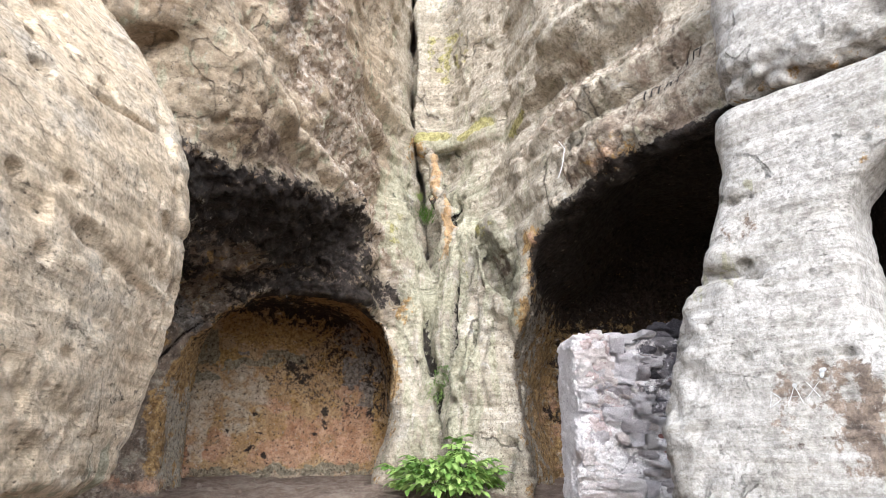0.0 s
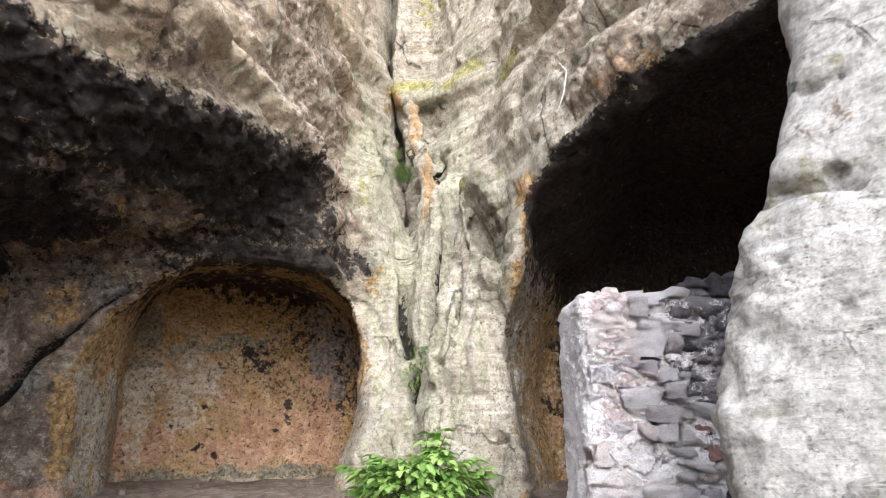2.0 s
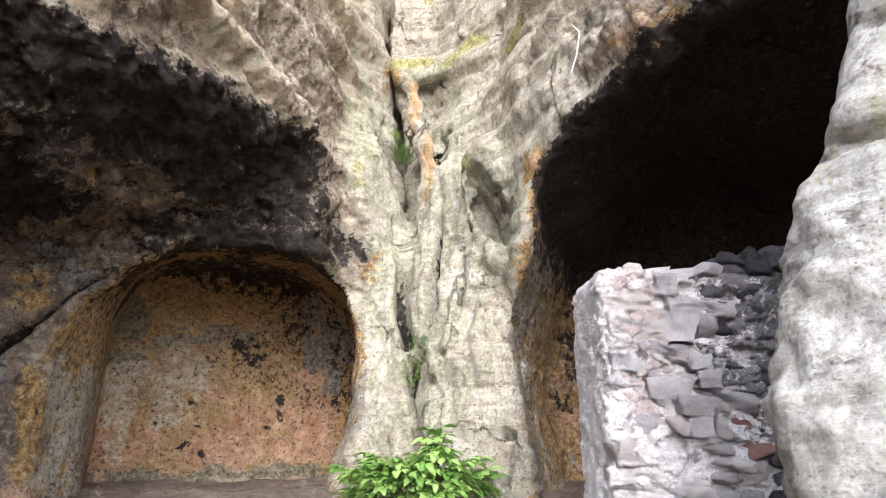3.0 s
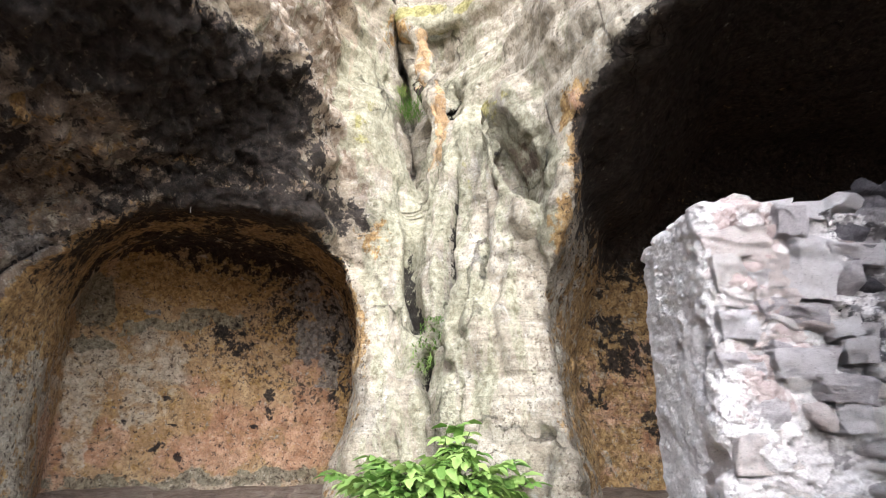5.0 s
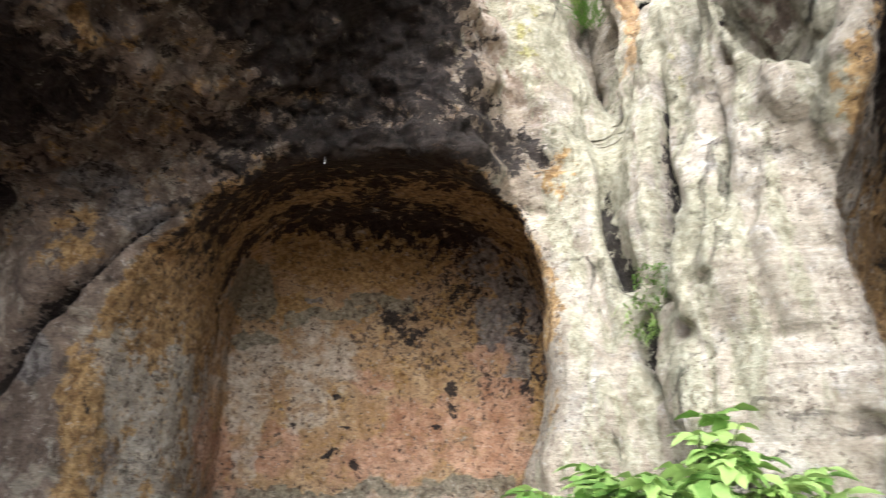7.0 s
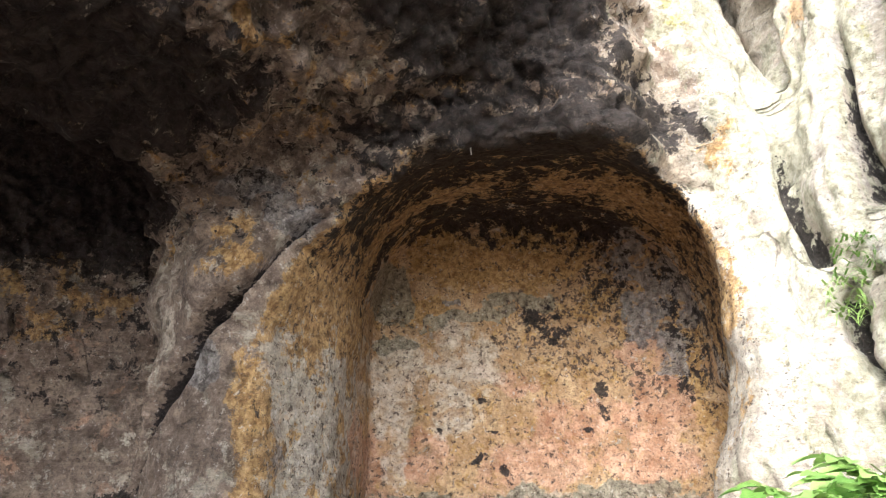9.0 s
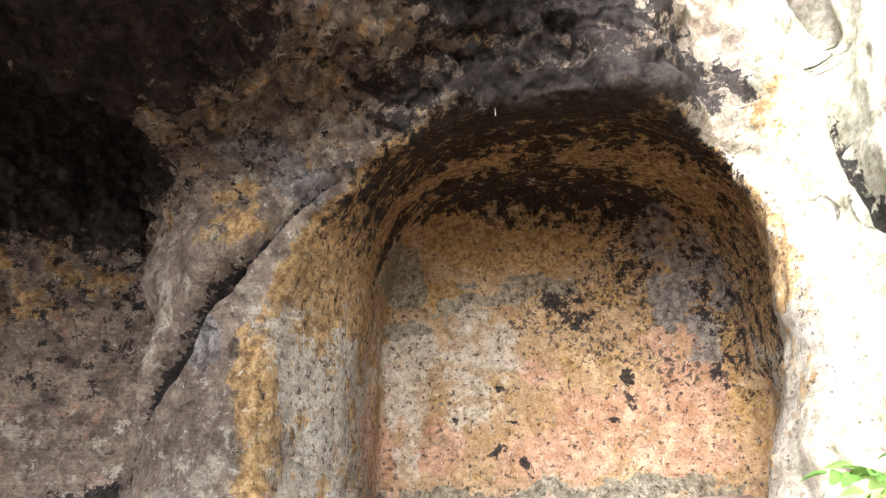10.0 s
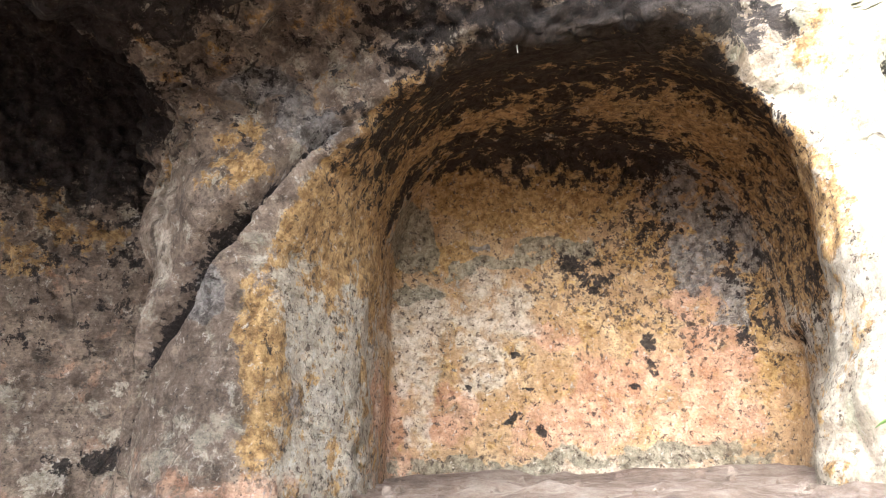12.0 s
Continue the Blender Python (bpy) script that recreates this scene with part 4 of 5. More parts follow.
        pits = [(-1.56, 2.23, 1.57, 0.05), (-1.4, 2.29, 1.15, 0.035), (-1.36, 2.14, 0.84, 0.045), (-1.38, 2.58, 0.9, 0.04), (-1.64, 2.28, 1.74, 0.04), (-1.47, 2.75, 1.45, 0.02), (-1.41, 1.99, 1.06, 0.04)]
    for a, b, c, r in pits:
        away = np.sqrt((p[:, 0] - a) ** 2 + (p[:, 1] - b) ** 2 + (1.4 * (p[:, 2] - c)) ** 2)
        d -= 1.1 * r * step(1.3 * r, 0.5 * r, away)
    zero = np.zeros(len(p))
    grey = 0.5 * blobs(p, [(1.85, 3.5, 0.45, 0.35, 0.4, 0.28), (1.6, 3.85, 1.45, 0.2, 0.2, 0.1)], 0.15)
    green = 0.45 * blobs(p, [(1.5, 4.0, 1.22, 0.25, 0.3, 0.12), (1.7, 3.9, 1.75, 0.1, 0.2, 0.06), (-1.5, 2.9, 0.1, 0.5, 0.8, 0.2)], 0.1)
    light = 0.5 * blobs(p, [(-1.6, 3.1, 2.05, 0.2, 0.3, 0.25), (-1.42, 3.3, 0.95, 0.15, 0.25, 0.25), (-1.4, 3.3, 1.4, 0.2, 0.3, 0.7), (-1.5, 2.0, 1.6, 0.3, 0.5, 0.35), (-1.45, 1.7, 0.9, 0.2, 0.3, 0.3), (-1.7, 3.0, 2.3, 0.3, 0.5, 0.2)], 0.25)
    warm = 0.36 * blobs(p, [(2.12, 3.15, 1.5, 0.12, 0.2, 0.6), (2.1, 3.6, 2.42, 0.9, 0.6, 0.07)], 0.1)
    tagged(solid_mesh(name, p + nrm * d[:, None], q, mat, soot=zero, ochre=warm, rust=zero, pale=light, algae=green, slate=grey, grit=zero, cream=zero, tan=zero, film=zero), label, "rock")


# ---- ground ----
def ground():
    near = np.arange(-7, 12, 0.09)
    xs = np.concatenate([[-800, -200, -60, -20], near, [20, 60, 200, 800]])
    X, Y = np.meshgrid(xs, xs, indexing="ij")
    pts = np.stack([X.ravel(), Y.ravel(), 0 * X.ravel()], 1).astype(np.float32)
    h = np.interp(pts[:, 1], [4.6, 6.3, 7.2, 8.2, 9.2], [-1.3, -0.22, -0.04, -0.03, 0.03]) + 0.03 * fbm(pts, 1.5, 3) + 0.035 * fbm(pts, 6.0, 3, shift=6.0)
    pts[:, 2] = h
    n = len(xs)
    i = np.arange(n * n).reshape(n, n)
    quads = np.stack([i[:-1, :-1], i[1:, :-1], i[1:, 1:], i[:-1, 1:]], -1).reshape(-1, 4)
    return pts, quads


gp, gq = ground()
tagged(solid_mesh("ground", gp, gq, EARTH), "trodden reddish brown earth floor", "ground", kind="structure")

# ---- helpers for things and parts ----
def part(name, bm, material, parent, label=""):
    mesh = bpy.data.meshes.new(name)
    bm.to_mesh(mesh)
    bm.free()
    mesh.materials.append(material)
    mesh.polygons.foreach_set("use_smooth", np.ones(len(mesh.polygons), bool))
    ob = new(name, mesh)
    ob.parent = parent
    return tagged(ob, label)


def shared(name, mesh, parent, m):
    ob = new(name, mesh)
    ob.parent = parent
    ob.matrix_basis = m
    return ob


def thing(name, place, label, category, group=""):
    ob = new(name)
    ob.location = place
    return tagged(ob, label, category, group)


# ---- ruined masonry pier ----
def rubble(name, dark, mid, light, crust=0.6, stained=False):
    n = Nodes(name, 0.9)
    rnd = n.node("ShaderNodeObjectInfo").outputs["Random"]
    a, b, c = n.noise(6.0, 8, 0.7, 0.5), n.noise(22.0, 8, 0.75), n.noise(80.0, 4, 0.7)
    tone = n.math("MULTIPLY_ADD", rnd, 0.6, n.math("MULTIPLY", n.math("SUBTRACT", a, 0.3), 1.0))
    col = n.ramp(tone, (0.15, dark), (0.45, mid), (0.8, light))
    col = n.mix(n.fit(b, 0.54, 0.62, 0, crust), col, (0.64, 0.605, 0.585))
    col = n.mix(n.fit(n.noise(15.0, 6, 0.7, shift=5.0), 0.58, 0.64, 0, 0.4), col, (0.10, 0.085, 0.085))
    col = n.mix(0.55, col, n.ramp(c, (0.32, (0.5, 0.48, 0.48)), (0.58, (1.08, 1.08, 1.08))), "MULTIPLY")
    if stained:
        grimy = n.math("ADD", n.mask("dark"), n.math("MULTIPLY", n.math("SUBTRACT", b, 0.5), 2.5))
        col = n.mix(n.fit(grimy, 0.4, 0.65, 0, 0.85), col, n.ramp(a, (0.35, (0.035, 0.03, 0.034)), (0.65, (0.14, 0.12, 0.13))))
        col = n.mix(n.fit(n.mask("tone"), 0.2, 0.6, 0.25, 0.0), col, (0.34, 0.29, 0.285))
        rosy = n.math("ADD", n.mask("rosy"), n.math("MULTIPLY", n.math("SUBTRACT", a, 0.5), 2.5))
        col = n.mix(n.fit(rosy, 0.35, 0.7, 0, 0.8), col, n.ramp(b, (0.35, (0.30, 0.20, 0.18)), (0.65, (0.50, 0.40, 0.37))))
    n.bump((a, 0.03), (b, 0.04), (c, 0.008))
    return n.colour(col)


PINK = rubble("pink_stone", (0.58, 0.49, 0.455), (0.73, 0.65, 0.615), (0.82, 0.77, 0.745))
PURPLE = rubble("dark_purple_stone", (0.04, 0.036, 0.042), (0.10, 0.09, 0.10), (0.24, 0.215, 0.23), 0.15)
RED = rubble("red_stone", (0.22, 0.09, 0.075), (0.31, 0.15, 0.125), (0.42, 0.26, 0.23), 0.25)
MAUVE = rubble("mauve_stone", (0.38, 0.34, 0.345), (0.55, 0.505, 0.505), (0.70, 0.66, 0.66))
MORTAR = rubble("lime_mortar", (0.66, 0.61, 0.59), (0.77, 0.73, 0.715), (0.85, 0.82, 0.81), 0.25, stained=True)


def stone_mesh(seed, squared):
    """A broken stone, about one unit across: angular rubble, or a squared block."""
    rng = random.Random(seed)
    bm = bmesh.new()
    if squared:
        bmesh.ops.create_cube(bm, size=1.0)
        bmesh.ops.subdivide_edges(bm, edges=bm.edges[:], cuts=3, use_grid_fill=True)
        for v in bm.verts:
            edge = sorted(abs(c) for c in v.co)[1]
            v.co *= 1 - 0.10 * max(0.0, edge - 0.4) * (1 + 3 * noise.noise(v.co * 3 + Vector((seed, 0, 0))))
            v.co += noise.noise_vector(v.co * 2.0 + Vector((seed * 7.1, 0, seed))) * 0.15 + noise.noise_vector(v.co * 7.0 + Vector((0, seed * 2.3, 0))) * 0.07
        mesh = bpy.data.meshes.new("stone")
        bm.to_mesh(mesh)
        bm.free()
        return mesh
    for _ in range(18):
        v = Vector([rng.gauss(0, 1) for _ in range(3)]).normalized()
        v = Vector([math.copysign(abs(c) ** 0.6, c) for c in v]) * 0.56 * rng.uniform(0.8, 1.0)
        bm.verts.new(v)
    hull = bmesh.ops.convex_hull(bm, input=bm.verts)
    loose = [g for g in hull["geom_interior"] if isinstance(g, bmesh.types.BMVert)]
    bmesh.ops.delete(bm, geom=loose, context="VERTS")
    bmesh.ops.bevel(bm, geom=bm.edges[:], offset=0.035, segments=1, affect="EDGES", clamp_overlap=True)
    mesh = bpy.data.meshes.new("stone")
    bm.to_mesh(mesh)
    bm.free()
    return mesh


def stones(material, count, squared=False):
    out = []
    for k in range(count):
        mesh = stone_mesh(k * 13 + len(material.name), squared)
        mesh.materials.append(material)
        out.append(mesh)
    return out


def masonry_pier():
    rng = random.Random(5)
    pier = thing("masonry_pier", (1.445, 5.3, -1.28), "ruined pier of rough pink and dark grey rubble masonry", "pier")
    inv = Matrix.Translation((-1.4, -5.3, 1.3))
    X, Y, Z = grid((0.5, 4.5, -1.6), (2.4, 6.1, 1.7), 0.026)
    block = rounded_box(X, Y, Z, (1.43, 5.35, -0.16), (0.56, 0.325, 1.26), 0.03)
    p, q = skin(block, X, Y, Z)
    p, q = split(p, q)
    nrm, d = weathered(p, q, 0.015, 0.5)
    x, y, z = p.T
    away = step(1.1, 1.3, x) * step(-0.1, 0.5, z)
    face = step(0.92, 1.0, x)
    d -= 0.05 * away * step(5.15, 5.05, y)
    kind, edge = shards(p * np.array([1.0, 1.0, 1.7], np.float32) + 0.015 * fbm(p, 9.0, 2)[:, None], 8.5, 3.0)
    small, brim = shards(p * np.array([1.0, 1.0, 1.4], np.float32), 22.0, 9.0)
    d += (0.3 + 0.7 * face) * (0.022 + 0.03 * away) * (kind - 0.5) - face * 0.02 * step(0.1, 0.0, edge)
    d += 0.016 * (small - 0.5) - 0.005 * step(0.12, 0.0, brim) + 0.006 * fbm(p * np.array([1, 1, 0.25], np.float32), 14.0, 2) * step(0.98, 0.9, x)
    tone = 0.75 * kind + 0.25 * small
    dark = 0.7 * step(1.25, 1.65, x + 0.25 * (z - 0.5)) * step(-0.1, 0.5, z)
    rosy = 0.6 * step(0.9, 0.96, x) * step(1.3, 1.1, x) * step(0.2, 0.6, z)
    core = solid_mesh("core", p + nrm * d[:, None], q, MORTAR, dark=dark + 0.5 * (tone - 0.5), rosy=rosy + 0.9 * (tone - 0.5), tone=tone)
    core.data.polygons.foreach_set("use_smooth", np.zeros(len(core.data.polygons), bool))
    core.parent, core.matrix_parent_inverse = pier, inv
    tagged(core, "pale lime mortar core")
    pink, squared, purple, red, mauve, greyer = stones(PINK, 6), stones(PINK, 6, True), stones(PURPLE, 8), stones(RED, 2), stones(MAUVE, 7), stones(MAUVE, 5, True)

    def lay(mesh, x, y, z, w, dpt, h, jolt=6):
        ob = shared("stone", mesh, pier, pose(x, y, z, rng.uniform(-jolt, jolt), rng.uniform(-jolt, jolt), rng.uniform(-jolt, jolt)) @ Matrix.Diagonal((w, dpt, h, 1)))
        ob.matrix_parent_inverse = inv

    # squared pale stones at the corner, nearly flush
    z = -0.6
    while z < 0.98:
        h = rng.uniform(0.06, 0.2)
        x = rng.uniform(0.885, 0.91)
        reach = rng.uniform(1.0, 1.2)
        while x < reach:
            w = rng.uniform(0.09, 0.24)
            lay(rng.choice(squared if rng.random() < 0.7 else greyer), x + w / 2, 5.142 + rng.uniform(-0.014, 0.02), z + h / 2 + rng.uniform(-0.01, 0.01), w * 1.02, 0.24, h * rng.uniform(0.92, 1.05), 7)
            x += w + rng.uniform(0, 0.02)
        z += h + rng.uniform(0, 0.02)
    # rubble in uneven courses beyond, darker towards the top
    z = -0.6
    while z < 1.02:
        h = rng.uniform(0.055, 0.115)
        x = rng.uniform(1.02, 1.2)
        while x < 2.0:
            cw = rng.uniform(0.07, 0.2)
            dark = (x - 1.42) * 2.2 + (z - 0.42) * 1.0 + rng.uniform(-0.4, 0.4)
            kind = purple if dark > 0.1 else (mauve if rng.random() > 0.35 else pink)
            if dark <= 0.1 and rng.random() < 0.25:
                kind = greyer
            if 0.20 < z < 0.32 and 1.38 < x < 1.58:
                kind = red
            deep = 0.03 * step(0.0, 0.5, z) * step(1.15, 1.4, x)
            lay(rng.choice(kind), x + cw / 2, 5.118 + deep + rng.uniform(-0.03, 0.025), z + h / 2 + rng.uniform(-0.015, 0.015), cw * 1.08, 0.22, h * rng.uniform(0.85, 1.35), 14)
            x += cw
        z += h
    # the broken top, rising towards the rock pillar
    x = 0.93
    while x < 2.0:
        w = rng.uniform(0.07, 0.15)
        rise = 0.16 * max(0.0, x - 1.3)
        for y in (5.12, 5.24, 5.38, 5.52):
            lay(rng.choice(purple if x > 1.4 else (mauve if x > 1.1 else pink)), x + w / 2, y + rng.uniform(-0.04, 0.04), 1.085 + rise + rng.uniform(-0.02, 0.02), w * 1.2, 0.16, rng.uniform(0.06, 0.11), 12)
            if x > 1.5:
                lay(rng.choice(purple), x + w / 2, y + rng.uniform(-0.04, 0.04), 1.14 + rise, w * 1.1, 0.16, 0.09, 12)
        x += w
    return pier


masonry_pier()


# ---- plants ----
def leafy(name, dark, light):
    n = Nodes(name, 0.5)
    rnd = n.node("ShaderNodeObjectInfo").outputs["Random"]
    a = n.noise(30.0, 3, 0.6)
    col = n.ramp(n.math("MULTIPLY_ADD", rnd, 0.7, n.math("MULTIPLY", a, 0.4)), (0.2, dark), (0.8, light))
    n.out.inputs["Subsurface Weight"].default_value = 0.0
    n.out.inputs["Specular IOR Level"].default_value = 0.35
    through_leaf = n.node("ShaderNodeBsdfTranslucent")
    n.link(col, through_leaf.inputs[0])
    both = n.node("ShaderNodeMixShader")
    both.inputs[0].default_value = 0.35
    n.link(n.out.outputs[0], both.inputs[1])
    n.link(through_leaf.outputs[0], both.inputs[2])
    n.link(both.outputs[0], n.tree.nodes["Material Output"].inputs[0])
    return n.colour(col)


LEAF = leafy("fresh_leaf", (0.13, 0.25, 0.045), (0.40, 0.55, 0.17))
GRASS = leafy("grass", (0.12, 0.22, 0.04), (0.34, 0.42, 0.14))
STEM = leafy("green_stem", (0.08, 0.10, 0.03), (0.14, 0.15, 0.06))


def leaflet(bm, m, length, width):
    """A pointed leaflet, folded along its midrib and drooping."""
    rows = []
    for k in range(6):
        t = k / 5
        half = width * math.sin(math.pi * min(1.0, t * 0.9 + 0.1)) ** 0.8 * (1.15 - 0.4 * t) / 2
        droop = -0.25 * length * t * t
        mid = bm.verts.new(m @ Vector((0, t * length, droop)))
        side = [bm.verts.new(m @ Vector((s * half * (1 + 0.16 * (-1) ** k), t * length, droop + half * 0.35))) for s in (-1, 1)]
        rows.append((side[0], mid, side[1]))
    for a, b in zip(rows, rows[1:]):
        bm.faces.new((a[0], a[1], b[1], b[0]))
        bm.faces.new((a[1], a[2], b[2], b[1]))


def compound_leaf(seed):
    """Five or seven leaflets on a stalk."""
    rng = random.Random(seed)
    bm = bmesh.new()
    pairs = rng.choice((2, 3))
    stalk = 0.16
    for k in range(pairs):
        at = stalk * (0.35 + 0.6 * k / pairs)
        for side in (-1, 1):
            leaflet(bm, pose(0, at, -0.25 * at * at, rng.uniform(-15, 5), side * 12, -side * rng.uniform(48, 68)), rng.uniform(0.075, 0.095), 0.062)
    leaflet(bm, pose(0, stalk, -0.25 * stalk**2, -12, 0, rng.uniform(-8, 8)), 0.11, 0.07)
    a = [bm.verts.new((x, y, z)) for x, y, z in ((-0.002, 0, 0), (0.002, 0, 0), (0.002, stalk, -0.007), (-0.002, stalk, -0.007))]
    bm.faces.new(a)
    mesh = bpy.data.meshes.new("leaf")
    bm.to_mesh(mesh)
    bm.free()
    mesh.materials.append(LEAF)
    mesh.polygons.foreach_set("use_smooth", np.ones(len(mesh.polygons), bool))
    return mesh


def tube(bm, line, r0, r1, sides=5):
    rings = []
    for k, c in enumerate(line):
        r = r0 + (r1 - r0) * k / (len(line) - 1)
        rings.append([bm.verts.new(Vector(c) + Vector((r * math.cos(6.283 * s / sides), r * math.sin(6.283 * s / sides), 0))) for s in range(sides)])
    for a, b in zip(rings, rings[1:]):
        for s in range(sides):
            bm.faces.new((a[s], a[(s + 1) % sides], b[(s + 1) % sides], b[s]))


def shrub():
    rng = random.Random(11)
    base = Vector((0.02, 6.72, -0.12))
    ob = thing("shrub", base, "leafy bright green shrub at the foot of the rock wall", "shrub")
    kinds = [compound_leaf(k) for k in range(5)]
    for k in range(60):
        lean = k * 2.4 + rng.uniform(-0.3, 0.3)
        reach = rng.uniform(0.15, 1.0)
        tip = Vector((math.cos(lean) * reach * 0.54, math.sin(lean) * reach * 0.24, rng.uniform(0.26, 0.42) * (1 - 0.35 * reach**2)))
        if k > 53:
            tip = Vector((rng.uniform(-0.05, 0.28), rng.uniform(-0.05, 0.05), rng.uniform(0.42, 0.52)))
        elif k > 33:
            tip.z = rng.uniform(0.08, 0.24)
        mid = tip * 0.5 + Vector((0, 0, 0.06))
        bm = bmesh.new()
        tube(bm, [(tip.x * 0.1, tip.y * 0.1, 0), mid, tip], 0.005, 0.004)
        part("stem", bm, STEM, ob)
        for j in range(5):
            t = 0.1 + 0.9 * j / 4
            at = mid.lerp(tip, t)
            turn = math.degrees(lean) - 90 + rng.uniform(-120, 120) * (1.2 - t)
            s = rng.uniform(0.62, 0.95)
            shared("leaf", rng.choice(kinds), ob, pose(at.x, at.y, at.z, rng.uniform(-25, 30), rng.uniform(-25, 25), turn) @ Matrix.Diagonal((s, s, s, 1)))
    return ob


shrub()


def tuft(place, blades, length, spread, label, droop=0.5, wide=0.006):
    """A tuft of grass blades on a rock ledge."""
    rng = random.Random(int(place[2] * 100))
    bm = bmesh.new()
    for k in range(blades):
        a, r = rng.uniform(-2.9, -0.2), rng.random() * spread
        way = Vector((math.cos(a), math.sin(a), 0))
        root = Vector((rng.uniform(-1, 1) * spread, rng.uniform(-0.3, 0.3) * spread, rng.uniform(-1.0, 1.0) * spread))
        ln = length * rng.uniform(0.5, 1.1)
        across = Vector((-way.y, way.x, 0)) * wide / 2
        last = None
        for j in range(4):
            t = j / 3
            c = root + way * ln * t * (0.35 + 0.35 * t) + Vector((0, 0, ln * (0.75 * t - droop * t * t)))
            now = [bm.verts.new(c - across * (1 - 0.85 * t)), bm.verts.new(c + across * (1 - 0.85 * t))]
            if last:
                bm.faces.new((last[0], last[1], now[1], now[0]))
            last = now
    ob = part("grass_tuft", bm, GRASS, None)
    ob.location = place
    return tagged(ob, label, "grass", "grass on the rock")


tuft((-0.2, 8.2, 3.2), 90, 0.34, 0.09, "tuft of long green grass growing in the rock crack", 0.45)
tuft((-0.3, 8.5, 3.6), 40, 0.15, 0.05, "small tuft of grass high in the crack")
tuft((0.0, 7.56, 1.12), 60, 0.17, 0.10, "bright green weeds hanging from a crack in the rock", 0.95, 0.012)
tuft((-0.05, 7.56, 0.93), 50, 0.16, 0.09, "bright green weeds hanging from a crack in the rock", 1.1, 0.014)


# ---- scratched and painted marks on the pale pillar ----
def chalk():
    n = Nodes("chalk_white", 0.9)
    n.bump((n.noise(40.0, 4, 0.7), 0.004))
    return n.colour(n.ramp(n.noise(30.0, 5, 0.7), (0.35, (0.55, 0.54, 0.52)), (0.6, (0.80, 0.80, 0.78))))


CHALK = chalk()
PALE_PILLAR = bpy.data.objects["rock_pillar.001"]
OUT = Vector((-0.74, -0.67, 0.0))


def on_face(across, up):
    """The place on the pillar's face, across and up from the middle of the marks."""
    far = Vector((1.735 + 0.67 * across, 3.555 - 0.74 * across, 0.5 + up)) + OUT * 0.5
    hit, place, _, _ = PALE_PILLAR.ray_cast(far, -OUT)
    return (place if hit else far - OUT * 0.5) + OUT * 0.003


def mark(name, bars, label):
    """Thin strokes that follow the rock: (across, up, length, turn, width)."""
    ob = thing(name, (0, 0, 0), label, "graffiti")
    for a, u, ln, turn, w in bars:
        bm = bmesh.new()
        c, s = math.cos(radians(turn)), math.sin(radians(turn))
        last = None
        for k in range(9):
            t = ln * (k / 8 - 0.5)
            half = w / 2 * (1 - 0.5 * abs(k / 4 - 1) ** 3)
            now = [bm.verts.new(on_face(a + t * c - y * s, u + t * s + y * c)) for y in (-half, half)]
            if last:
                bm.faces.new((last[0], last[1], now[1], now[0]))
            last = now
        bmesh.ops.solidify(bm, geom=bm.faces[:], thickness=0.002)
        part("stroke", bm, CHALK, ob)
    return ob


bpy.context.view_layer.update()
mark("scratched_mark", [(-0.125, 0.02, 0.09, 85, 0.004), (-0.1, 0.045, 0.06, -38, 0.004), (-0.1, -0.002, 0.06, 38, 0.004), (-0.02, 0.04, 0.10, 68, 0.004), (0.015, 0.04, 0.10, 112, 0.004), (-0.005, 0.03, 0.03, 5, 0.004), (0.085, 0.06, 0.10, 50, 0.004), (0.085, 0.06, 0.10, 125, 0.004)], "thin pale scratched strokes on the grey rock pillar")
mark("paint_spot", [(0.135, 0.14, 0.05, 80, 0.022), (0.14, 0.155, 0.035, 10, 0.02)], "white paint splash on the grey rock pillar")
mark("paint_spot", [(0.0, 0.085, 0.022, 10, 0.022), (0.0, 0.085, 0.022, 55, 0.022)], "small white paint spot on the grey rock pillar")


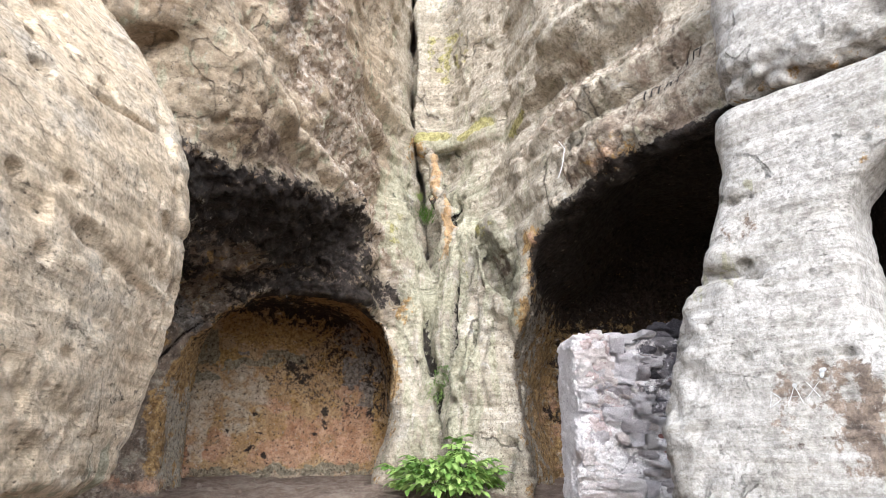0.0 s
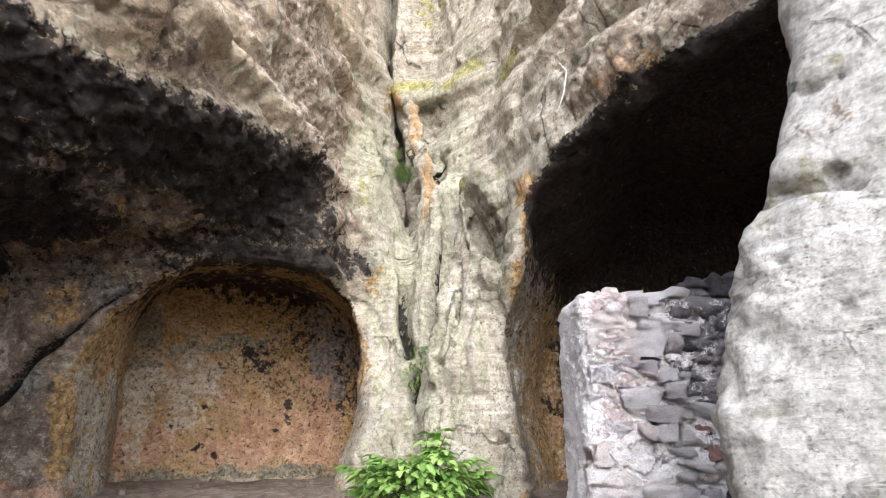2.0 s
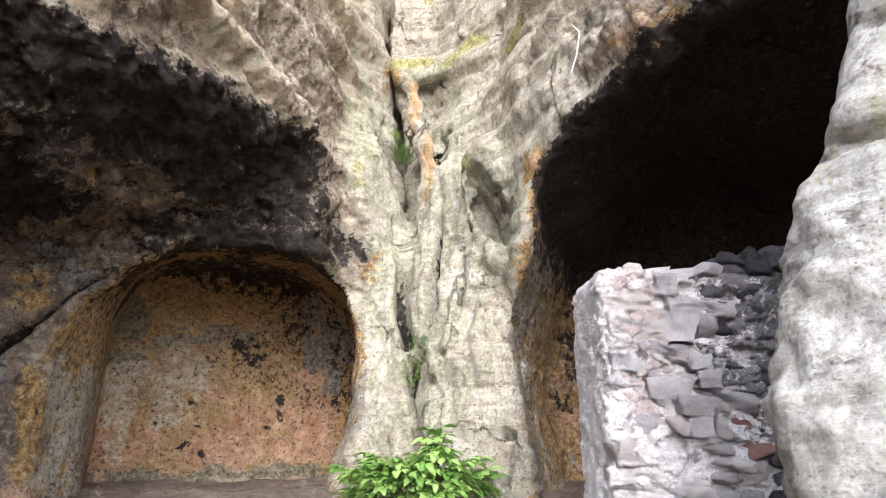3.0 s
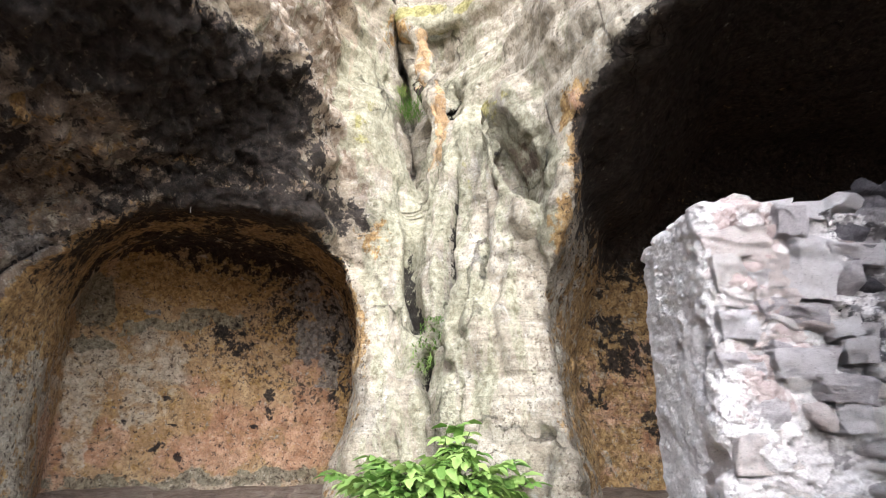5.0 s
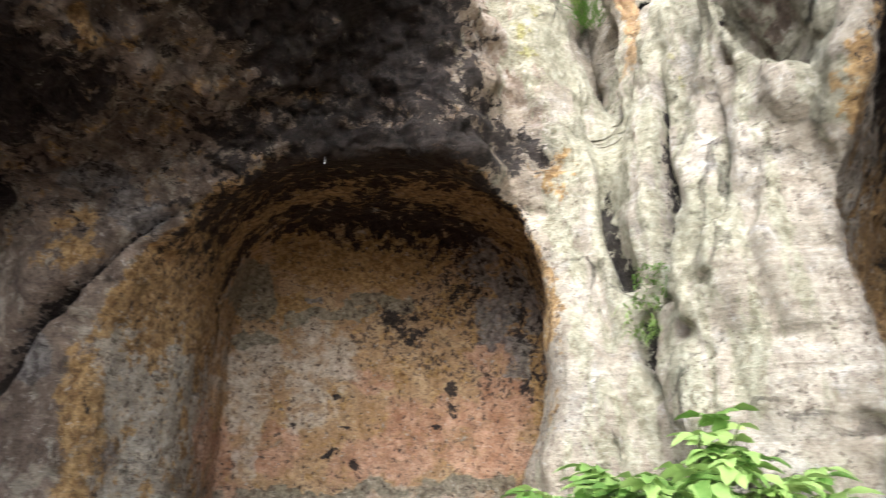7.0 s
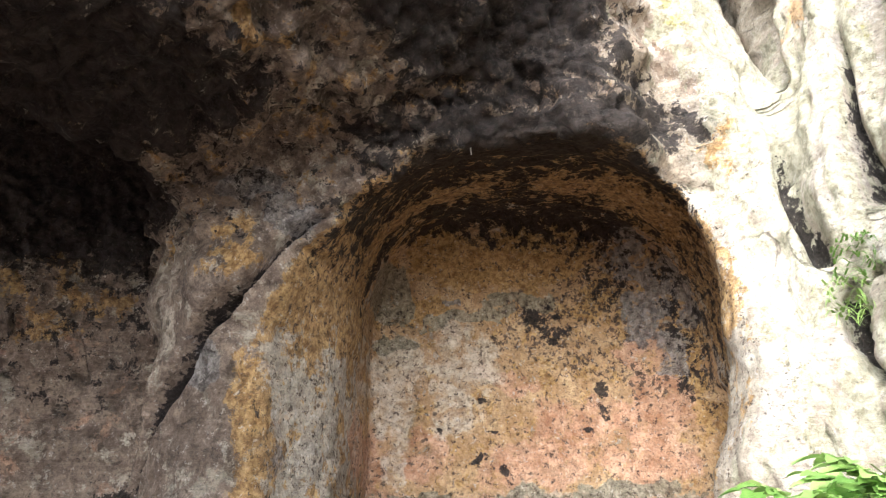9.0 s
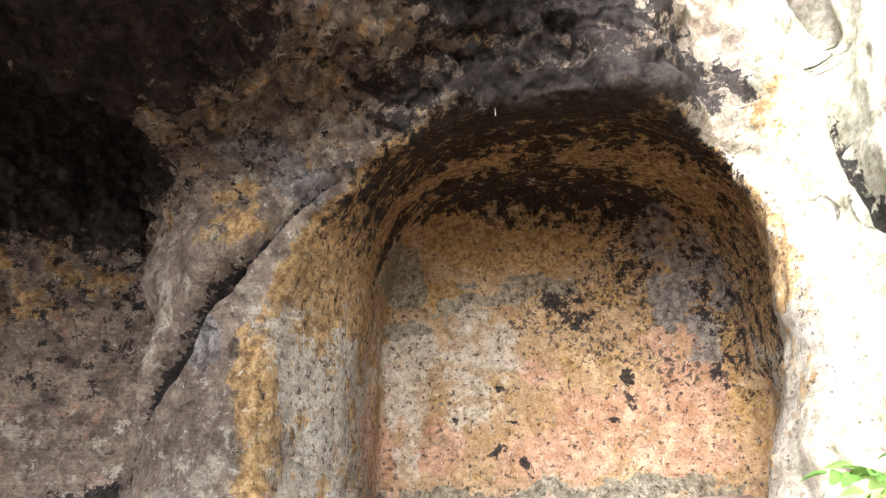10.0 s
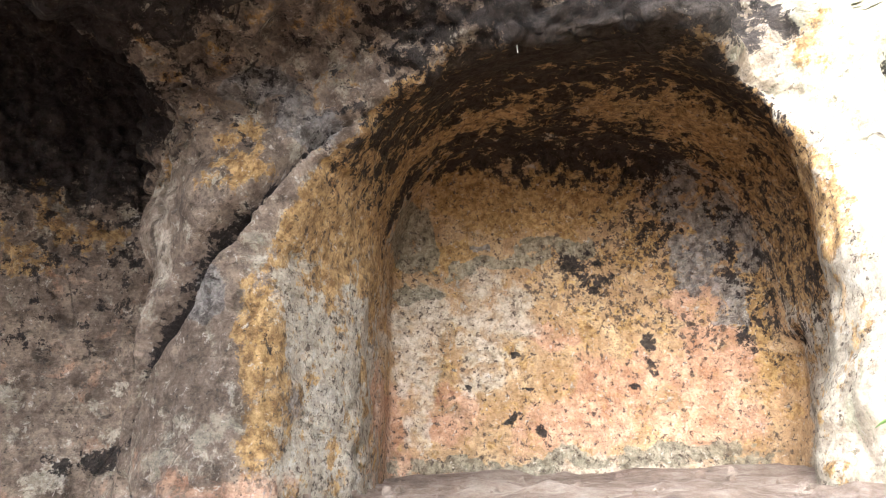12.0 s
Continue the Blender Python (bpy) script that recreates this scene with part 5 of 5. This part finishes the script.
# ---- litter on the cave floor ----
def litter():
    """Many small stones scattered over the floor, in one mesh."""
    rng = random.Random(3)
    verts, faces = [], []
    kinds = [stone_mesh(40 + k, False) for k in range(4)]
    shapes = [([v.co.copy() for v in m.vertices], [tuple(f.vertices) for f in m.polygons]) for m in kinds]
    for _ in range(260):
        x, y = rng.uniform(-3.6, 1.6), rng.choice((rng.uniform(6.3, 7.2), rng.uniform(7.0, 9.0)))
        s = 0.012 + 0.05 * rng.random() ** 4
        base = np.interp(y, [4.6, 6.3, 7.2, 8.2, 9.2], [-1.3, -0.22, -0.04, -0.03, 0.03])
        m = pose(x, y, base + 0.01, rng.uniform(0, 360), rng.uniform(0, 360), rng.uniform(0, 360))
        vs, fs = rng.choice(shapes)
        n = len(verts)
        verts += [m @ (v * s) for v in vs]
        faces += [tuple(n + k for k in f) for f in fs]
    mesh = bpy.data.meshes.new("loose_stones")
    mesh.from_pydata(verts, [], faces)
    mesh.materials.append(EARTH)
    return tagged(new("loose_stones", mesh), "small loose stones scattered on the earth floor", "stones", kind="stuff")


litter()


# ---- carved bars on the overhang, a hanging twig, dry stalks on the pillar ----
def bars_on(rock, places, way, label, name, material, width):
    """Short strokes pressed onto a rock: (x, y, z) start and end, cast along way."""
    ob = thing(name, (0, 0, 0), label, "graffiti")
    for a, b in places:
        bm = bmesh.new()
        last = None
        for k in range(7):
            c = Vector(a).lerp(Vector(b), k / 6)
            hit, place, out, _ = rock.ray_cast(c - way * 0.6, way)
            if not hit:
                continue
            side = out.cross(Vector(b) - Vector(a)).normalized() * width / 2
            now = [bm.verts.new(place + out * 0.003 + side * s) for s in (-1, 1)]
            if last:
                bm.faces.new((last[0], last[1], now[1], now[0]))
            last = now
        bmesh.ops.solidify(bm, geom=bm.faces[:], thickness=0.002)
        part("stroke", bm, material, ob)
    return ob


DARK = rubble("dark_carving", (0.03, 0.028, 0.026), (0.045, 0.04, 0.038), (0.07, 0.065, 0.06), 0.0)
strokes = []
for k in range(9):
    x, y = 1.66 + 0.035 * k, 4.98 - 0.055 * k
    z = 3.08 + (0.16 if k > 5 else 0.0)
    strokes.append(((x, y, z - 0.04), (x + 0.01, y, z + 0.05)))
    if k % 2:
        strokes.append(((x, y, z + 0.045), (x + 0.03, y - 0.05, z + 0.04)))
bars_on(bpy.data.objects["wall_cliff"], strokes, Vector((0.75, 0.66, 0.0)), "dark weathered carved strokes on the overhang", "carved_mark", DARK, 0.014)


def stalk(line, r, label):
    bm = bmesh.new()
    tube(bm, line, r, r * 0.5, 5)
    return tagged(part("dry_stalk", bm, CHALK, None), label, "stalk", "dry stalks")


stalk([(-1.73, 7.36, 2.02), (-1.732, 7.35, 1.985), (-1.728, 7.345, 1.94)], 0.005, "short white dry stalk hanging from the arch")
stalk([(1.05, 5.85, 2.75), (1.08, 5.78, 2.85), (1.1, 5.75, 3.0), (1.06, 5.8, 3.1)], 0.006, "pale dry root lying on the rock above the cave")
